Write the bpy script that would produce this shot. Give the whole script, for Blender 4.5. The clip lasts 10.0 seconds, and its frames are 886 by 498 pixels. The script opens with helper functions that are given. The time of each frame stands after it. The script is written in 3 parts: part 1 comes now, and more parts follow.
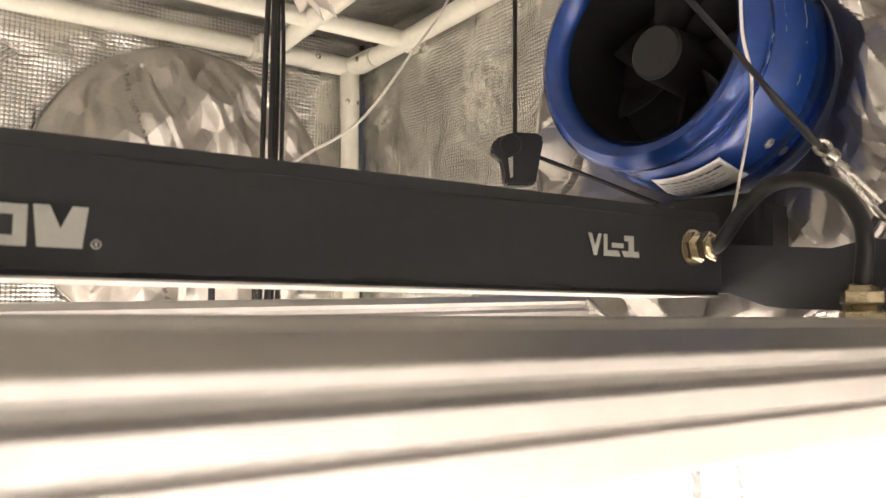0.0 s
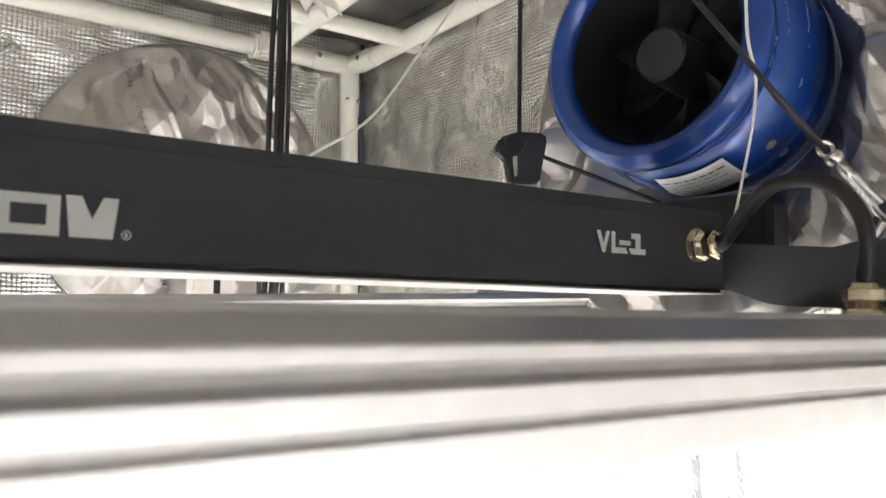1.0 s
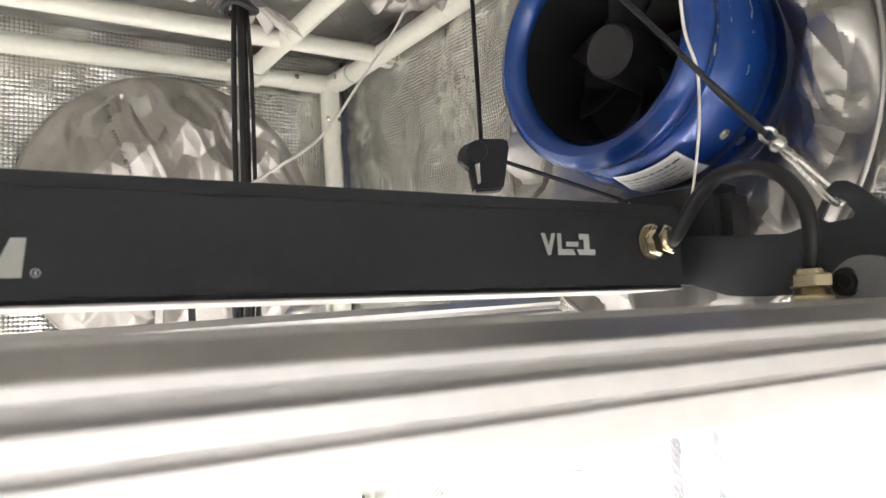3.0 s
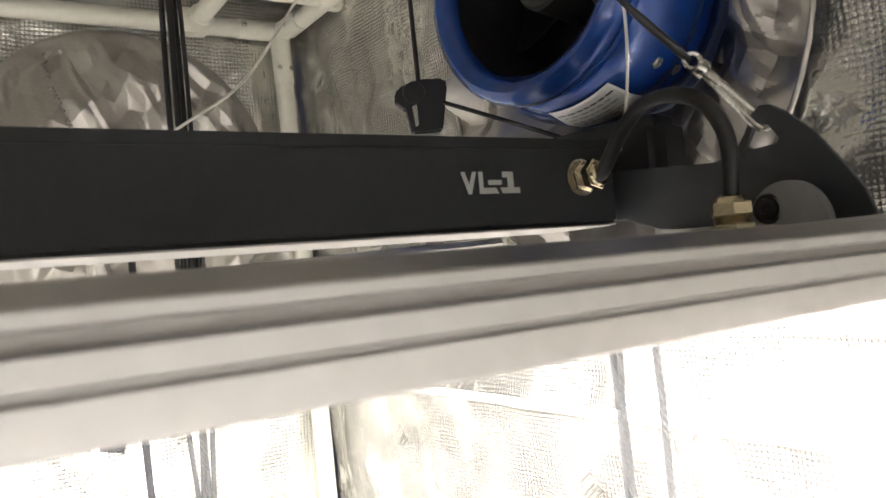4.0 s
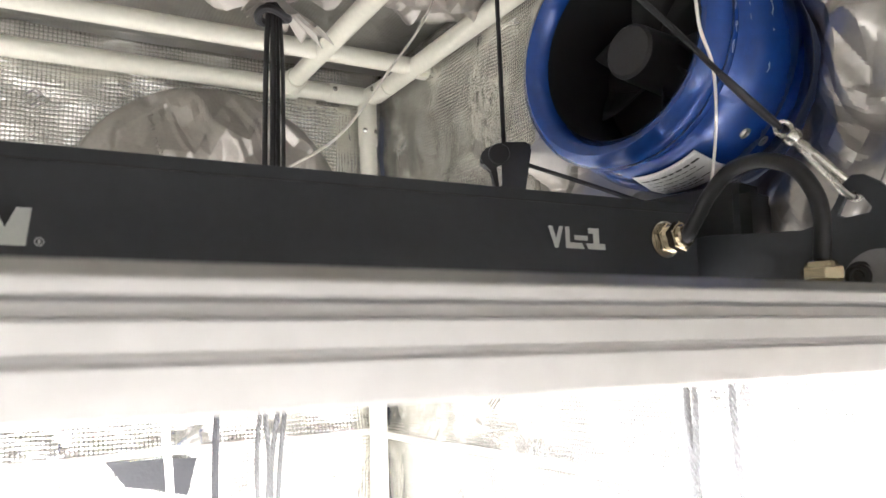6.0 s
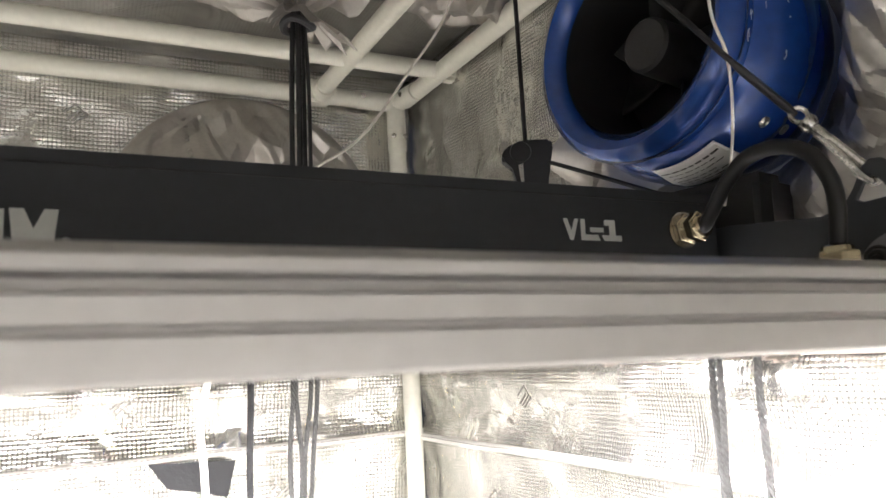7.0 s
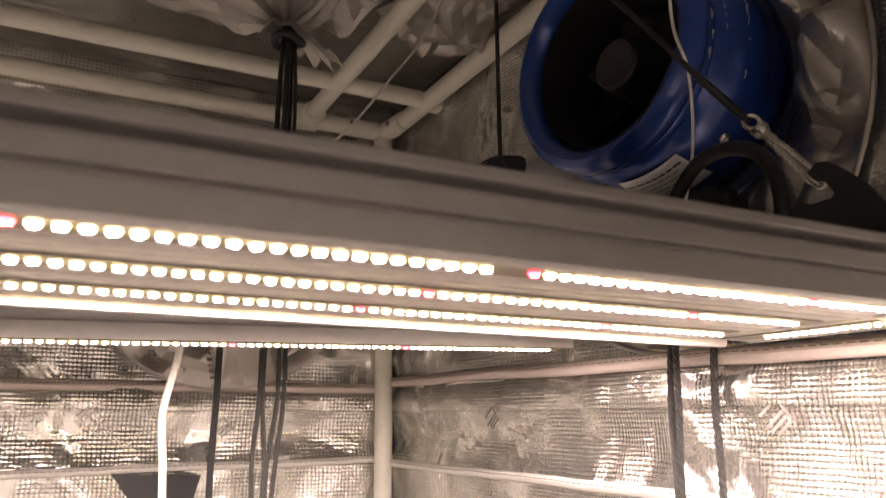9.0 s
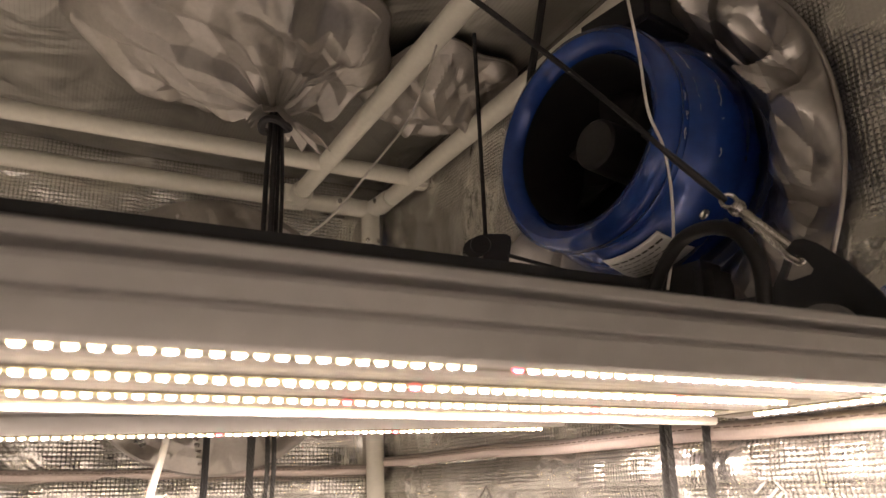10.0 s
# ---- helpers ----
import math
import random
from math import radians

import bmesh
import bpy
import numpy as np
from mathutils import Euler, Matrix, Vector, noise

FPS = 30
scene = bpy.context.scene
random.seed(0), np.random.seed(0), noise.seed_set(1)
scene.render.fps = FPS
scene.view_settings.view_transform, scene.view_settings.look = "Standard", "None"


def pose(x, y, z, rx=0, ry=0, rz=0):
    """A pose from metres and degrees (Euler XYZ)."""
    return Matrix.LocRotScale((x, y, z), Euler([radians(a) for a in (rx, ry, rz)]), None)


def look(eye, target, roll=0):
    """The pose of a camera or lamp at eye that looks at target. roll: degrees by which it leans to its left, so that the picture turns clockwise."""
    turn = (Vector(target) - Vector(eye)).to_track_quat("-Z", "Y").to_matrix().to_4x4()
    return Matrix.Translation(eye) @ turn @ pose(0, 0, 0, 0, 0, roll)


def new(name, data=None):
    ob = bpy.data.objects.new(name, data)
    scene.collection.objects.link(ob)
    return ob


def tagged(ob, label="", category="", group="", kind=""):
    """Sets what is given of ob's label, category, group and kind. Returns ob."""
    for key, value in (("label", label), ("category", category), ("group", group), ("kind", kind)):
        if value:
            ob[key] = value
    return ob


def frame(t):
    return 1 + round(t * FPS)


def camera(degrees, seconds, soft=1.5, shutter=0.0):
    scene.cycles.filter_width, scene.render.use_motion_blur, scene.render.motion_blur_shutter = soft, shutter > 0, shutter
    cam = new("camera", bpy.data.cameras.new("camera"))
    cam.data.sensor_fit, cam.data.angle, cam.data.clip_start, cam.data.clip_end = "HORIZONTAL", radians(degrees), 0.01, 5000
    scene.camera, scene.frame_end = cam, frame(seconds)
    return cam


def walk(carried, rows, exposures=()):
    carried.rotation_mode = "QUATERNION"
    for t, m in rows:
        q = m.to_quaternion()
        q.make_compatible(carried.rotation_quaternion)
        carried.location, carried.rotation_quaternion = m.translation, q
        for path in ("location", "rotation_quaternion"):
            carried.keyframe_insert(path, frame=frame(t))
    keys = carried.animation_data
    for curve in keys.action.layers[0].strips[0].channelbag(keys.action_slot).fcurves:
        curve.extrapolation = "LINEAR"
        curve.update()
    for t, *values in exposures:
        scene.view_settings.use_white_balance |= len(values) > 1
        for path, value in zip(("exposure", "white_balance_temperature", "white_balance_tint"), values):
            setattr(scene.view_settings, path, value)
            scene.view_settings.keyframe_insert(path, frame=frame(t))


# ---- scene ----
cam = camera(60.3, 10.0)
PATH = [
    (0, (0.067, 0.045, 1.560), (1.162, 1.71, 1.7255), 0.4),
    (0.5, (0.059, 0.031, 1.559), (1.16, 1.691, 1.739), 0.4),
    (1, (0.049, 0.046, 1.556), (1.169, 1.695, 1.7225), 0.8),
    (1.5, (0.059, 0.045, 1.5563), (1.21, 1.67, 1.7318), 0.9),
    (2, (0.057, 0.04, 1.562), (1.21, 1.658, 1.7945), -0.2),
    (2.2, (0.062, 0.029, 1.562), (1.199, 1.656, 1.8065), -0.1),
    (3.3, (0.107, 0.016, 1.555), (1.164, 1.706, 1.721), -4.5),
    (3.5, (0.116, 0.012, 1.559), (1.182, 1.699, 1.693), -5.2),
    (4, (0.142, 0.006, 1.549), (1.229, 1.683, 1.612), -5.4),
    (4.5, (0.13, 0.017, 1.544), (1.205, 1.7, 1.6505), -3.9),
    (5, (0.123, 0.025, 1.552), (1.163, 1.721, 1.759), -3.5),
    (5.5, (0.129, 0.018, 1.55), (1.143, 1.724, 1.803), -2.7),
    (5.7, (0.120, 0.012, 1.539), (1.102, 1.735, 1.794), -1.6),
    (6.8, (0.126, -0.007, 1.526), (0.999, 1.768, 1.818), -3.1),
    (7, (0.131, -0.009, 1.522), (0.989, 1.775, 1.81), -2.5),
    (7.5, (0.142, -0.009, 1.507), (1.056, 1.75, 1.774), -1.8),
    (8, (0.147, -0.01, 1.505), (1.058, 1.749, 1.78), -1.9),
    (8.5, (0.144, -0.014, 1.489), (1.043, 1.744, 1.809), -0.2),
    (9, (0.145, -0.023, 1.471), (1.014, 1.725, 1.904), 0.2),
    (9.5, (0.145, -0.034, 1.476), (0.993, 1.703, 1.993), -0.5),
    (10, (0.145, -0.03, 1.481), (1.018, 1.665, 2.087), -1.5),
]
walk(cam, [(t, look(eye, target, roll)) for t, eye, target, roll in PATH],
     exposures=[(0.0, 1.95, 6500, 17), (0.5, 1.87, 5900, 14), (1.0, 1.82, 5600, 13), (2.0, 2.0, 5600, 12), (3.5, 1.75, 5700, 13), (4.0, 1.2, 5900, 12), (4.5, 0.3, 6300, 13), (5.0, 1.55, 5800, 13), (5.5, 1.9, 5600, 13), (7.0, 1.05, 5800, 13), (7.5, 0.24, 6400, 14), (8.0, -0.05, 7000, 19), (8.5, -0.2, 7300, 25), (9.0, -0.42, 7100, 30), (10.0, 0.08, 7100, 25)])
# a small lens: things very near fall out of focus
cam.data.dof.use_dof = True
cam.data.dof.focus_distance = 0.75
cam.data.dof.aperture_fstop = 14.0

# ---- world: the tent is closed, the sky does not reach in ----
world = bpy.data.worlds.new("world")
scene.world = world
world.use_nodes = True
world.node_tree.nodes["Background"].inputs[0].default_value = (0.05, 0.05, 0.055, 1)
world.node_tree.nodes["Background"].inputs[1].default_value = 0.3
LED_POWER = 2500.0


# ---- materials ----
def material(name, base, rough=0.5, metal=0.0, vary=0.12, grain=60.0, bump=0.0, bump_scale=300.0, coat=0.0):
    """A painted, metal or plastic surface with stains at a large scale and grain at a small one."""
    m = bpy.data.materials.new(name)
    m.use_nodes = True
    n, l = m.node_tree.nodes, m.node_tree.links
    b = n["Principled BSDF"]
    tc = n.new("ShaderNodeTexCoord")
    big, small = n.new("ShaderNodeTexNoise"), n.new("ShaderNodeTexNoise")
    big.inputs["Scale"].default_value, small.inputs["Scale"].default_value = grain * 0.2, grain * 4
    big.inputs["Detail"].default_value = small.inputs["Detail"].default_value = 4
    l.new(tc.outputs["Object"], big.inputs["Vector"]), l.new(tc.outputs["Object"], small.inputs["Vector"])
    add = n.new("ShaderNodeMath")
    add.operation = "ADD"
    l.new(big.outputs[0], add.inputs[0]), l.new(small.outputs[0], add.inputs[1])
    ramp = n.new("ShaderNodeMapRange")
    ramp.inputs["From Min"].default_value, ramp.inputs["From Max"].default_value = 0.6, 1.4
    ramp.inputs["To Min"].default_value, ramp.inputs["To Max"].default_value = 1 - vary, 1 + vary
    l.new(add.outputs[0], ramp.inputs["Value"])
    mix = n.new("ShaderNodeVectorMath")
    mix.operation = "SCALE"
    mix.inputs[0].default_value = base
    l.new(ramp.outputs[0], mix.inputs["Scale"])
    l.new(mix.outputs[0], b.inputs["Base Color"])
    rr = n.new("ShaderNodeMapRange")
    rr.inputs["From Min"].default_value, rr.inputs["From Max"].default_value = 0.3, 0.7
    rr.inputs["To Min"].default_value, rr.inputs["To Max"].default_value = rough * 0.82, min(1, rough * 1.2)
    l.new(big.outputs[0], rr.inputs["Value"])
    l.new(rr.outputs[0], b.inputs["Roughness"])
    b.inputs["Metallic"].default_value = metal
    b.inputs["Coat Weight"].default_value = coat
    if bump:
        fine = n.new("ShaderNodeTexNoise")
        fine.inputs["Scale"].default_value, fine.inputs["Detail"].default_value = bump_scale, 3
        l.new(tc.outputs["Object"], fine.inputs["Vector"])
        bp = n.new("ShaderNodeBump")
        bp.inputs["Strength"].default_value, bp.inputs["Distance"].default_value = bump, 0.002
        l.new(fine.outputs[0], bp.inputs["Height"]), l.new(bp.outputs[0], b.inputs["Normal"])
    return m


def mylar(name, across, pitch=0.0052, rough=0.10, base=(0.87, 0.86, 0.815), emboss=1.0, line=0.38, haze=0.17):
    """Silver tent lining embossed with small pillows, shade painted into the grooves; worn smooth in patches. across:
    the wall's own level axis, 0 x or 1 y.
    """
    m = bpy.data.materials.new(name)
    m.use_nodes = True
    n, l = m.node_tree.nodes, m.node_tree.links
    b = n["Principled BSDF"]
    tc, sep = n.new("ShaderNodeTexCoord"), n.new("ShaderNodeSeparateXYZ")
    l.new(tc.outputs["Object"], sep.inputs[0])

    def maths(kind, one, two=None):
        k = n.new("ShaderNodeMath")
        k.operation = kind
        l.new(one, k.inputs[0])
        if isinstance(two, float):
            k.inputs[1].default_value = two
        elif two is not None:
            l.new(two, k.inputs[1])
        return k.outputs[0]

    def spread(out, lo, hi, low, high):
        k = n.new("ShaderNodeMapRange")
        for key, value in (("From Min", lo), ("From Max", hi), ("To Min", low), ("To Max", high)):
            k.inputs[key].default_value = value
        l.new(out, k.inputs["Value"])
        return k.outputs[0]

    def clouds(scale, detail, distortion):
        k = n.new("ShaderNodeTexNoise")
        k.inputs["Scale"].default_value, k.inputs["Detail"].default_value, k.inputs["Distortion"].default_value = scale, detail, distortion
        l.new(tc.outputs["Object"], k.inputs["Vector"])
        return k.outputs[0]

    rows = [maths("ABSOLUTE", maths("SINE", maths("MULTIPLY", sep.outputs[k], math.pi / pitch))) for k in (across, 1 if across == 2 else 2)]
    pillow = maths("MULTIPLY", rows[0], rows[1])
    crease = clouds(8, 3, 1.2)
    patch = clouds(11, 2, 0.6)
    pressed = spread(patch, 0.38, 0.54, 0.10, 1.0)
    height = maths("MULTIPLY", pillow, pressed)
    # shade between the pillows, painted: base colour drops to line in the grooves
    groove_shade = maths("SUBTRACT", maths("MULTIPLY", pressed, spread(pillow, 0.0, 0.38, 1.0 - line, 0.0)), 1.0)
    b1, b2 = n.new("ShaderNodeBump"), n.new("ShaderNodeBump")
    b1.inputs["Strength"].default_value, b1.inputs["Distance"].default_value = 0.8, 0.015
    l.new(crease, b1.inputs["Height"])
    b2.inputs["Strength"].default_value, b2.inputs["Distance"].default_value = emboss, 0.0016
    l.new(height, b2.inputs["Height"]), l.new(b1.outputs[0], b2.inputs["Normal"]), l.new(b2.outputs[0], b.inputs["Normal"])
    tint = n.new("ShaderNodeVectorMath")
    tint.operation = "SCALE"
    tint.inputs[0].default_value = base
    l.new(maths("MULTIPLY", spread(crease, 0.0, 1.0, -0.85, -1.1), groove_shade), tint.inputs["Scale"]), l.new(tint.outputs[0], b.inputs["Base Color"])
    l.new(spread(clouds(5, 3, 0.8), 0.42, 0.58, rough, rough + haze), b.inputs["Roughness"])
    b.inputs["Metallic"].default_value = 0.9
    return m


def glow(name, colour, strength):
    m = bpy.data.materials.new(name)
    m.use_nodes = True
    b = m.node_tree.nodes["Principled BSDF"]
    b.inputs["Base Color"].default_value = (0.8, 0.75, 0.5, 1)
    b.inputs["Emission Color"].default_value = (*colour, 1)
    b.inputs["Emission Strength"].default_value = strength
    return m


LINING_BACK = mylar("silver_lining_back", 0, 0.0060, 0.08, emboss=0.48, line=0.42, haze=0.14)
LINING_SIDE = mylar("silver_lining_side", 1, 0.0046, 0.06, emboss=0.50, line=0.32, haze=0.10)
# the silver lining again, base colour lowered to dim the upper tent
LINING_DIMMED = mylar("silver_lining_dimmed", 0, rough=0.30, base=(0.40, 0.39, 0.36), emboss=0.12, line=0.85)
FOIL = material("crumpled_foil_cloth", (0.47, 0.447, 0.415), 0.40, 0.88, 0.10, 40, 0.12, 90)
SEAM = material("seam_binding", (0.58, 0.50, 0.46), 0.5, 0.2, 0.1, 80, 0.3, 500)
SEAM_LOW = material("pale_seam_binding", (0.72, 0.71, 0.67), 0.45, 0.2, 0.1, 80, 0.3, 500)
THREAD = material("brown_thread", (0.16, 0.12, 0.10), 0.8, 0.0, 0.2, 300)
POLE = material("white_painted_tube", (0.71, 0.695, 0.61), 0.40, 0.0, 0.08, 30, 0.08, 200)
BLACKBOX = material("black_powder_coat", (0.030, 0.033, 0.038), 0.42, 0.0, 0.15, 40, 0.25, 1800)
BLACK = material("black_plastic", (0.014, 0.014, 0.016), 0.45, 0.0, 0.2, 60, 0.1, 600)
ROPE = material("black_braided_rope", (0.018, 0.018, 0.019), 0.8, 0.0, 0.3, 200, 0.9, 900)
CORD = material("grey_braided_cord", (0.045, 0.045, 0.043), 0.8, 0.0, 0.55, 250, 1.0, 700)
RUBBER = material("black_rubber_cable", (0.016, 0.016, 0.017), 0.38, 0.0, 0.15, 60, 0.1, 500)
WIRE = material("white_plastic_wire", (0.72, 0.70, 0.64), 0.45, 0.0, 0.1, 100, 0.1, 400)
ALU = material("anodised_aluminium", (0.53, 0.515, 0.50), 0.38, 0.85, 0.07, 25, 0.1, 900)
STEEL = material("worn_nickel_steel", (0.62, 0.60, 0.56), 0.22, 1.0, 0.2, 150, 0.25, 400)
BRASS = material("nickel_brass", (0.58, 0.50, 0.34), 0.16, 1.0, 0.15, 150, 0.1, 500)
BLUE = material("blue_enamel", (0.012, 0.055, 0.26), 0.24, 0.25, 0.22, 25, 0.08, 120, coat=0.5)
BOARD = material("brown_circuit_board", (0.18, 0.165, 0.13), 0.5, 0.0, 0.08, 200)
LABEL = material("white_paper_label", (0.78, 0.78, 0.76), 0.55, 0.0, 0.06, 80)
INK = material("grey_print", (0.62, 0.63, 0.60), 0.55, 0.0, 0.06, 80)
DARKINK = material("black_print", (0.03, 0.03, 0.03), 0.6, 0.0, 0.1, 80)
SCRATCH = material("bare_metal_scratch", (0.60, 0.62, 0.66), 0.4, 0.6, 0.3, 300)
# near-black base stands in for the shade deep inside the fan
INSIDE_SHADE = material("shaded_fan_inside", (0.006, 0.006, 0.007), 0.7, 0.0, 0.2, 40)
CAPGREY = material("grey_plastic", (0.26, 0.26, 0.26), 0.45, 0.0, 0.1, 60)
HUB = material("grey_fan_hub", (0.032, 0.031, 0.032), 0.5, 0.2, 0.15, 60)
TAPE = material("black_tape", (0.022, 0.023, 0.026), 0.5, 0.0, 0.1, 60, 0.2, 150)
FLOORM = material("floor_sheet", (0.24, 0.235, 0.22), 0.5, 0.0, 0.15, 10, 0.2, 40)
# for the added front wall; paleness sets how much light reaches the bar faces
FRONT_BOUNCE = material("front_bounce_cloth", (0.57, 0.57, 0.55), 0.7, 0.0, 0.12, 20, 0.2, 300)
LED_WHITE = glow("led_warm_white", (1.0, 0.92, 0.83), LED_POWER)
LED_SIDE = {"led_warm_white": glow("led_lens_white", (1.0, 0.80, 0.36), 40.0), "led_red": glow("led_lens_red", (1.0, 0.02, 0.04), 40.0)}
LED_RED = glow("led_red", (1.0, 0.02, 0.04), LED_POWER * 0.30)


# ---- helpers of this scene ----
def finish(bm, name, mat, smooth=True):
    bmesh.ops.recalc_face_normals(bm, faces=bm.faces)
    me = bpy.data.meshes.new(name)
    if smooth:
        for f in bm.faces:
            f.smooth = True
        for e in bm.edges:
            if len(e.link_faces) == 2 and e.calc_face_angle(0) > (0.2 if mat is FOIL else 0.6):
                e.smooth = False
    bm.to_mesh(me)
    bm.free()
    me.materials.append(mat)
    return me


def thing(name, label, category, at=(0, 0, 0), group="", kind=""):
    ob = new(name)
    ob.empty_display_size = 0.02
    ob.matrix_basis = Matrix.Translation(at)
    return tagged(ob, label, category, group, kind)


def part(name, bm, mat, parent=None, label="", smooth=True, kind=""):
    ob = new(name, finish(bm, name, mat, smooth))
    if parent is not None:
        top, m = parent, Matrix()
        while top is not None:
            m = top.matrix_basis @ m
            top = top.parent
        ob.parent = parent
        ob.matrix_basis = m.inverted()
    return tagged(ob, label, kind=kind)


def box(x0, x1, y0, y1, z0, z1, bevel=0.0, bm=None):
    bm = bm or bmesh.new()
    made = bmesh.ops.create_cube(bm, size=1)["verts"]
    for v in made:
        v.co = Vector(((x0 + x1) / 2 + v.co.x * (x1 - x0), (y0 + y1) / 2 + v.co.y * (y1 - y0), (z0 + z1) / 2 + v.co.z * (z1 - z0)))
    if bevel:
        edges = {e for v in made for e in v.link_edges}
        bmesh.ops.bevel(bm, geom=list(edges), offset=bevel, segments=2, affect="EDGES")
    return bm


def tube(points, r, n=10, bm=None, caps=True, radii=None):
    """A round tube along a line of points."""
    bm = bm or bmesh.new()
    P = [Vector(p) for p in points]
    rings, side = [], None
    for i, p in enumerate(P):
        d = (P[min(i + 1, len(P) - 1)] - P[max(i - 1, 0)]).normalized()
        if side is None:
            side = d.orthogonal().normalized()
        side = (side - d * side.dot(d)).normalized()
        up = d.cross(side)
        rad = radii[i] if radii else r
        rings.append([bm.verts.new(p + rad * (math.cos(a) * side + math.sin(a) * up)) for a in (2 * math.pi * k / n for k in range(n))])
    for a, b in zip(rings, rings[1:]):
        for k in range(n):
            bm.faces.new((a[k], a[(k + 1) % n], b[(k + 1) % n], b[k]))
    if caps:
        bm.faces.new(rings[0][::-1]), bm.faces.new(rings[-1])
    return bm


def curve(points, steps=8):
    """A smooth line through the points."""
    P = [Vector(p) for p in points]
    P = [2 * P[0] - P[1]] + P + [2 * P[-1] - P[-2]]
    out = []
    for i in range(1, len(P) - 2):
        a, b, c, d = P[i - 1:i + 3]
        for k in range(steps):
            t = k / steps
            out.append(0.5 * ((2 * b) + (c - a) * t + (2 * a - 5 * b + 4 * c - d) * t * t + (3 * b - a - 3 * c + d) * t ** 3))
    return out + [P[-2]]


def lathe(profile, base, axis, n=48, bm=None, closed=False):
    """Turns (along, radius) pairs round an axis."""
    bm = bm or bmesh.new()
    axis = Vector(axis).normalized()
    side = axis.orthogonal().normalized()
    up = axis.cross(side)
    rings = []
    for s, r in profile:
        rings.append([bm.verts.new(Vector(base) + axis * s + max(r, 1e-5) * (math.cos(a) * side + math.sin(a) * up)) for a in (2 * math.pi * k / n for k in range(n))])
    pairs = list(zip(rings, rings[1:])) + ([(rings[-1], rings[0])] if closed else [])
    for a, b in pairs:
        for k in range(n):
            bm.faces.new((a[k], a[(k + 1) % n], b[(k + 1) % n], b[k]))
    return bm


def prism(outline, depth, place, bm=None):
    """A flat shape given as (u, v) pairs, with a thickness; place turns (u, v, w) into a point."""
    bm = bm or bmesh.new()
    a = [bm.verts.new(place(u, v, 0)) for u, v in outline]
    b = [bm.verts.new(place(u, v, depth)) for u, v in outline]
    bm.faces.new(a), bm.faces.new(b[::-1])
    for i in range(len(a)):
        j = (i + 1) % len(a)
        bm.faces.new((a[i], b[i], b[j], a[j]))
    return bm


def extrude_x(profile, x0, x1, bm=None, steps=1):
    return prism(profile, x1 - x0, lambda u, v, w: (x0 + w, u, v), bm)


def grid(nu, nv, place, bm=None):
    bm = bm or bmesh.new()
    V = [[bm.verts.new(place(i / nu, j / nv)) for j in range(nv + 1)] for i in range(nu + 1)]
    for i in range(nu):
        for j in range(nv):
            bm.faces.new((V[i][j], V[i + 1][j], V[i + 1][j + 1], V[i][j + 1]))
    return bm


def thicken(ob, d=0.004, offset=0):
    s = ob.modifiers.new("thickness", "SOLIDIFY")
    s.thickness, s.offset = d, offset
    return ob


def ripple(x, y, z, scale=3.0):
    return noise.fractal(Vector((x, y, z)) * scale, 0.9, 2.1, 4)


# ---- the tent: lining, floor, poles ----
X0, X1, Y0, Y1, TOP = -0.62, 0.655, -0.36, 1.195, 2.03


FOLD = 1.483


def slack(a, seed, z):
    """How far the lining stands off its plane: panels bulge between the seams and hang over a fold, with puckers."""
    d = 0.006 * ripple(a, seed, z, 4)
    for lo, hi, deep in ((1.402, FOLD, 0.010), (FOLD, 1.518, -0.003), (1.518, 1.95, 0.006), (0.9, 1.402, 0.010)):
        if lo < z < hi:
            d += deep * math.sin(math.pi * (z - lo) / (hi - lo)) + 0.0065 * ripple(a * 1.6, seed + 3, z * 1.1, 9)
            near = min(z - lo, hi - z)
            d += 0.004 * math.exp(-near / 0.03) * ripple(a * 3.5, seed + 8, lo, 9)
    if FOLD < z < 1.518:
        d -= 0.007 * (1.518 - z) / (1.518 - FOLD)
    if 1.445 < z < FOLD:
        # under the fold the cloth leans outwards
        lean = max(0, 1 - abs(a - 0.78) / 0.42) ** 0.5 if seed else max(0, 0.25 + ripple(a, 2, 0, 3))
        d += 0.0065 * lean * (z - 1.445) / (FOLD - 1.445)
    return d


PY, PZ, PRAD = 0.507, 1.747, 0.216


def rise(v):
    """Height for a step of the wall's grid: closer rows round the seams and the fold."""
    return 1.35 * v / 0.15 if v < 0.15 else 1.35 + 0.2 * (v - 0.15) / 0.45 if v < 0.6 else 1.55 + (TOP - 1.55) * (v - 0.6) / 0.4


def wall(name, place, mat, label, nu, nv, port=False):
    """A cloth wall; port: with a round hole for the duct."""
    bm = grid(nu, nv, place)
    if port:
        bmesh.ops.delete(bm, geom=[v for v in bm.verts if math.hypot(v.co.y - PY, v.co.z - PZ) < PRAD - 0.012], context="VERTS")
    return thicken(part(name, bm, mat, None, label, kind="structure"), 0.005)


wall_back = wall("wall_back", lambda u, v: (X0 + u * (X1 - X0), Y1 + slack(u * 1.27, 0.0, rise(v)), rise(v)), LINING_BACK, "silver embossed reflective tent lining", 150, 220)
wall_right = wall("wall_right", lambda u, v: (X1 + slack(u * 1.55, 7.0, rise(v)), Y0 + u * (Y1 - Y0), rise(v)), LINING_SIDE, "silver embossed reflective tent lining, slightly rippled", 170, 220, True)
wall_left = wall("wall_left", lambda u, v: (X0 + 0.006 * ripple(3, u * 1.5, v * 2.1, 4), Y0 + u * (Y1 - Y0), v * TOP), LINING_SIDE, "silver embossed reflective tent lining", 40, 60)
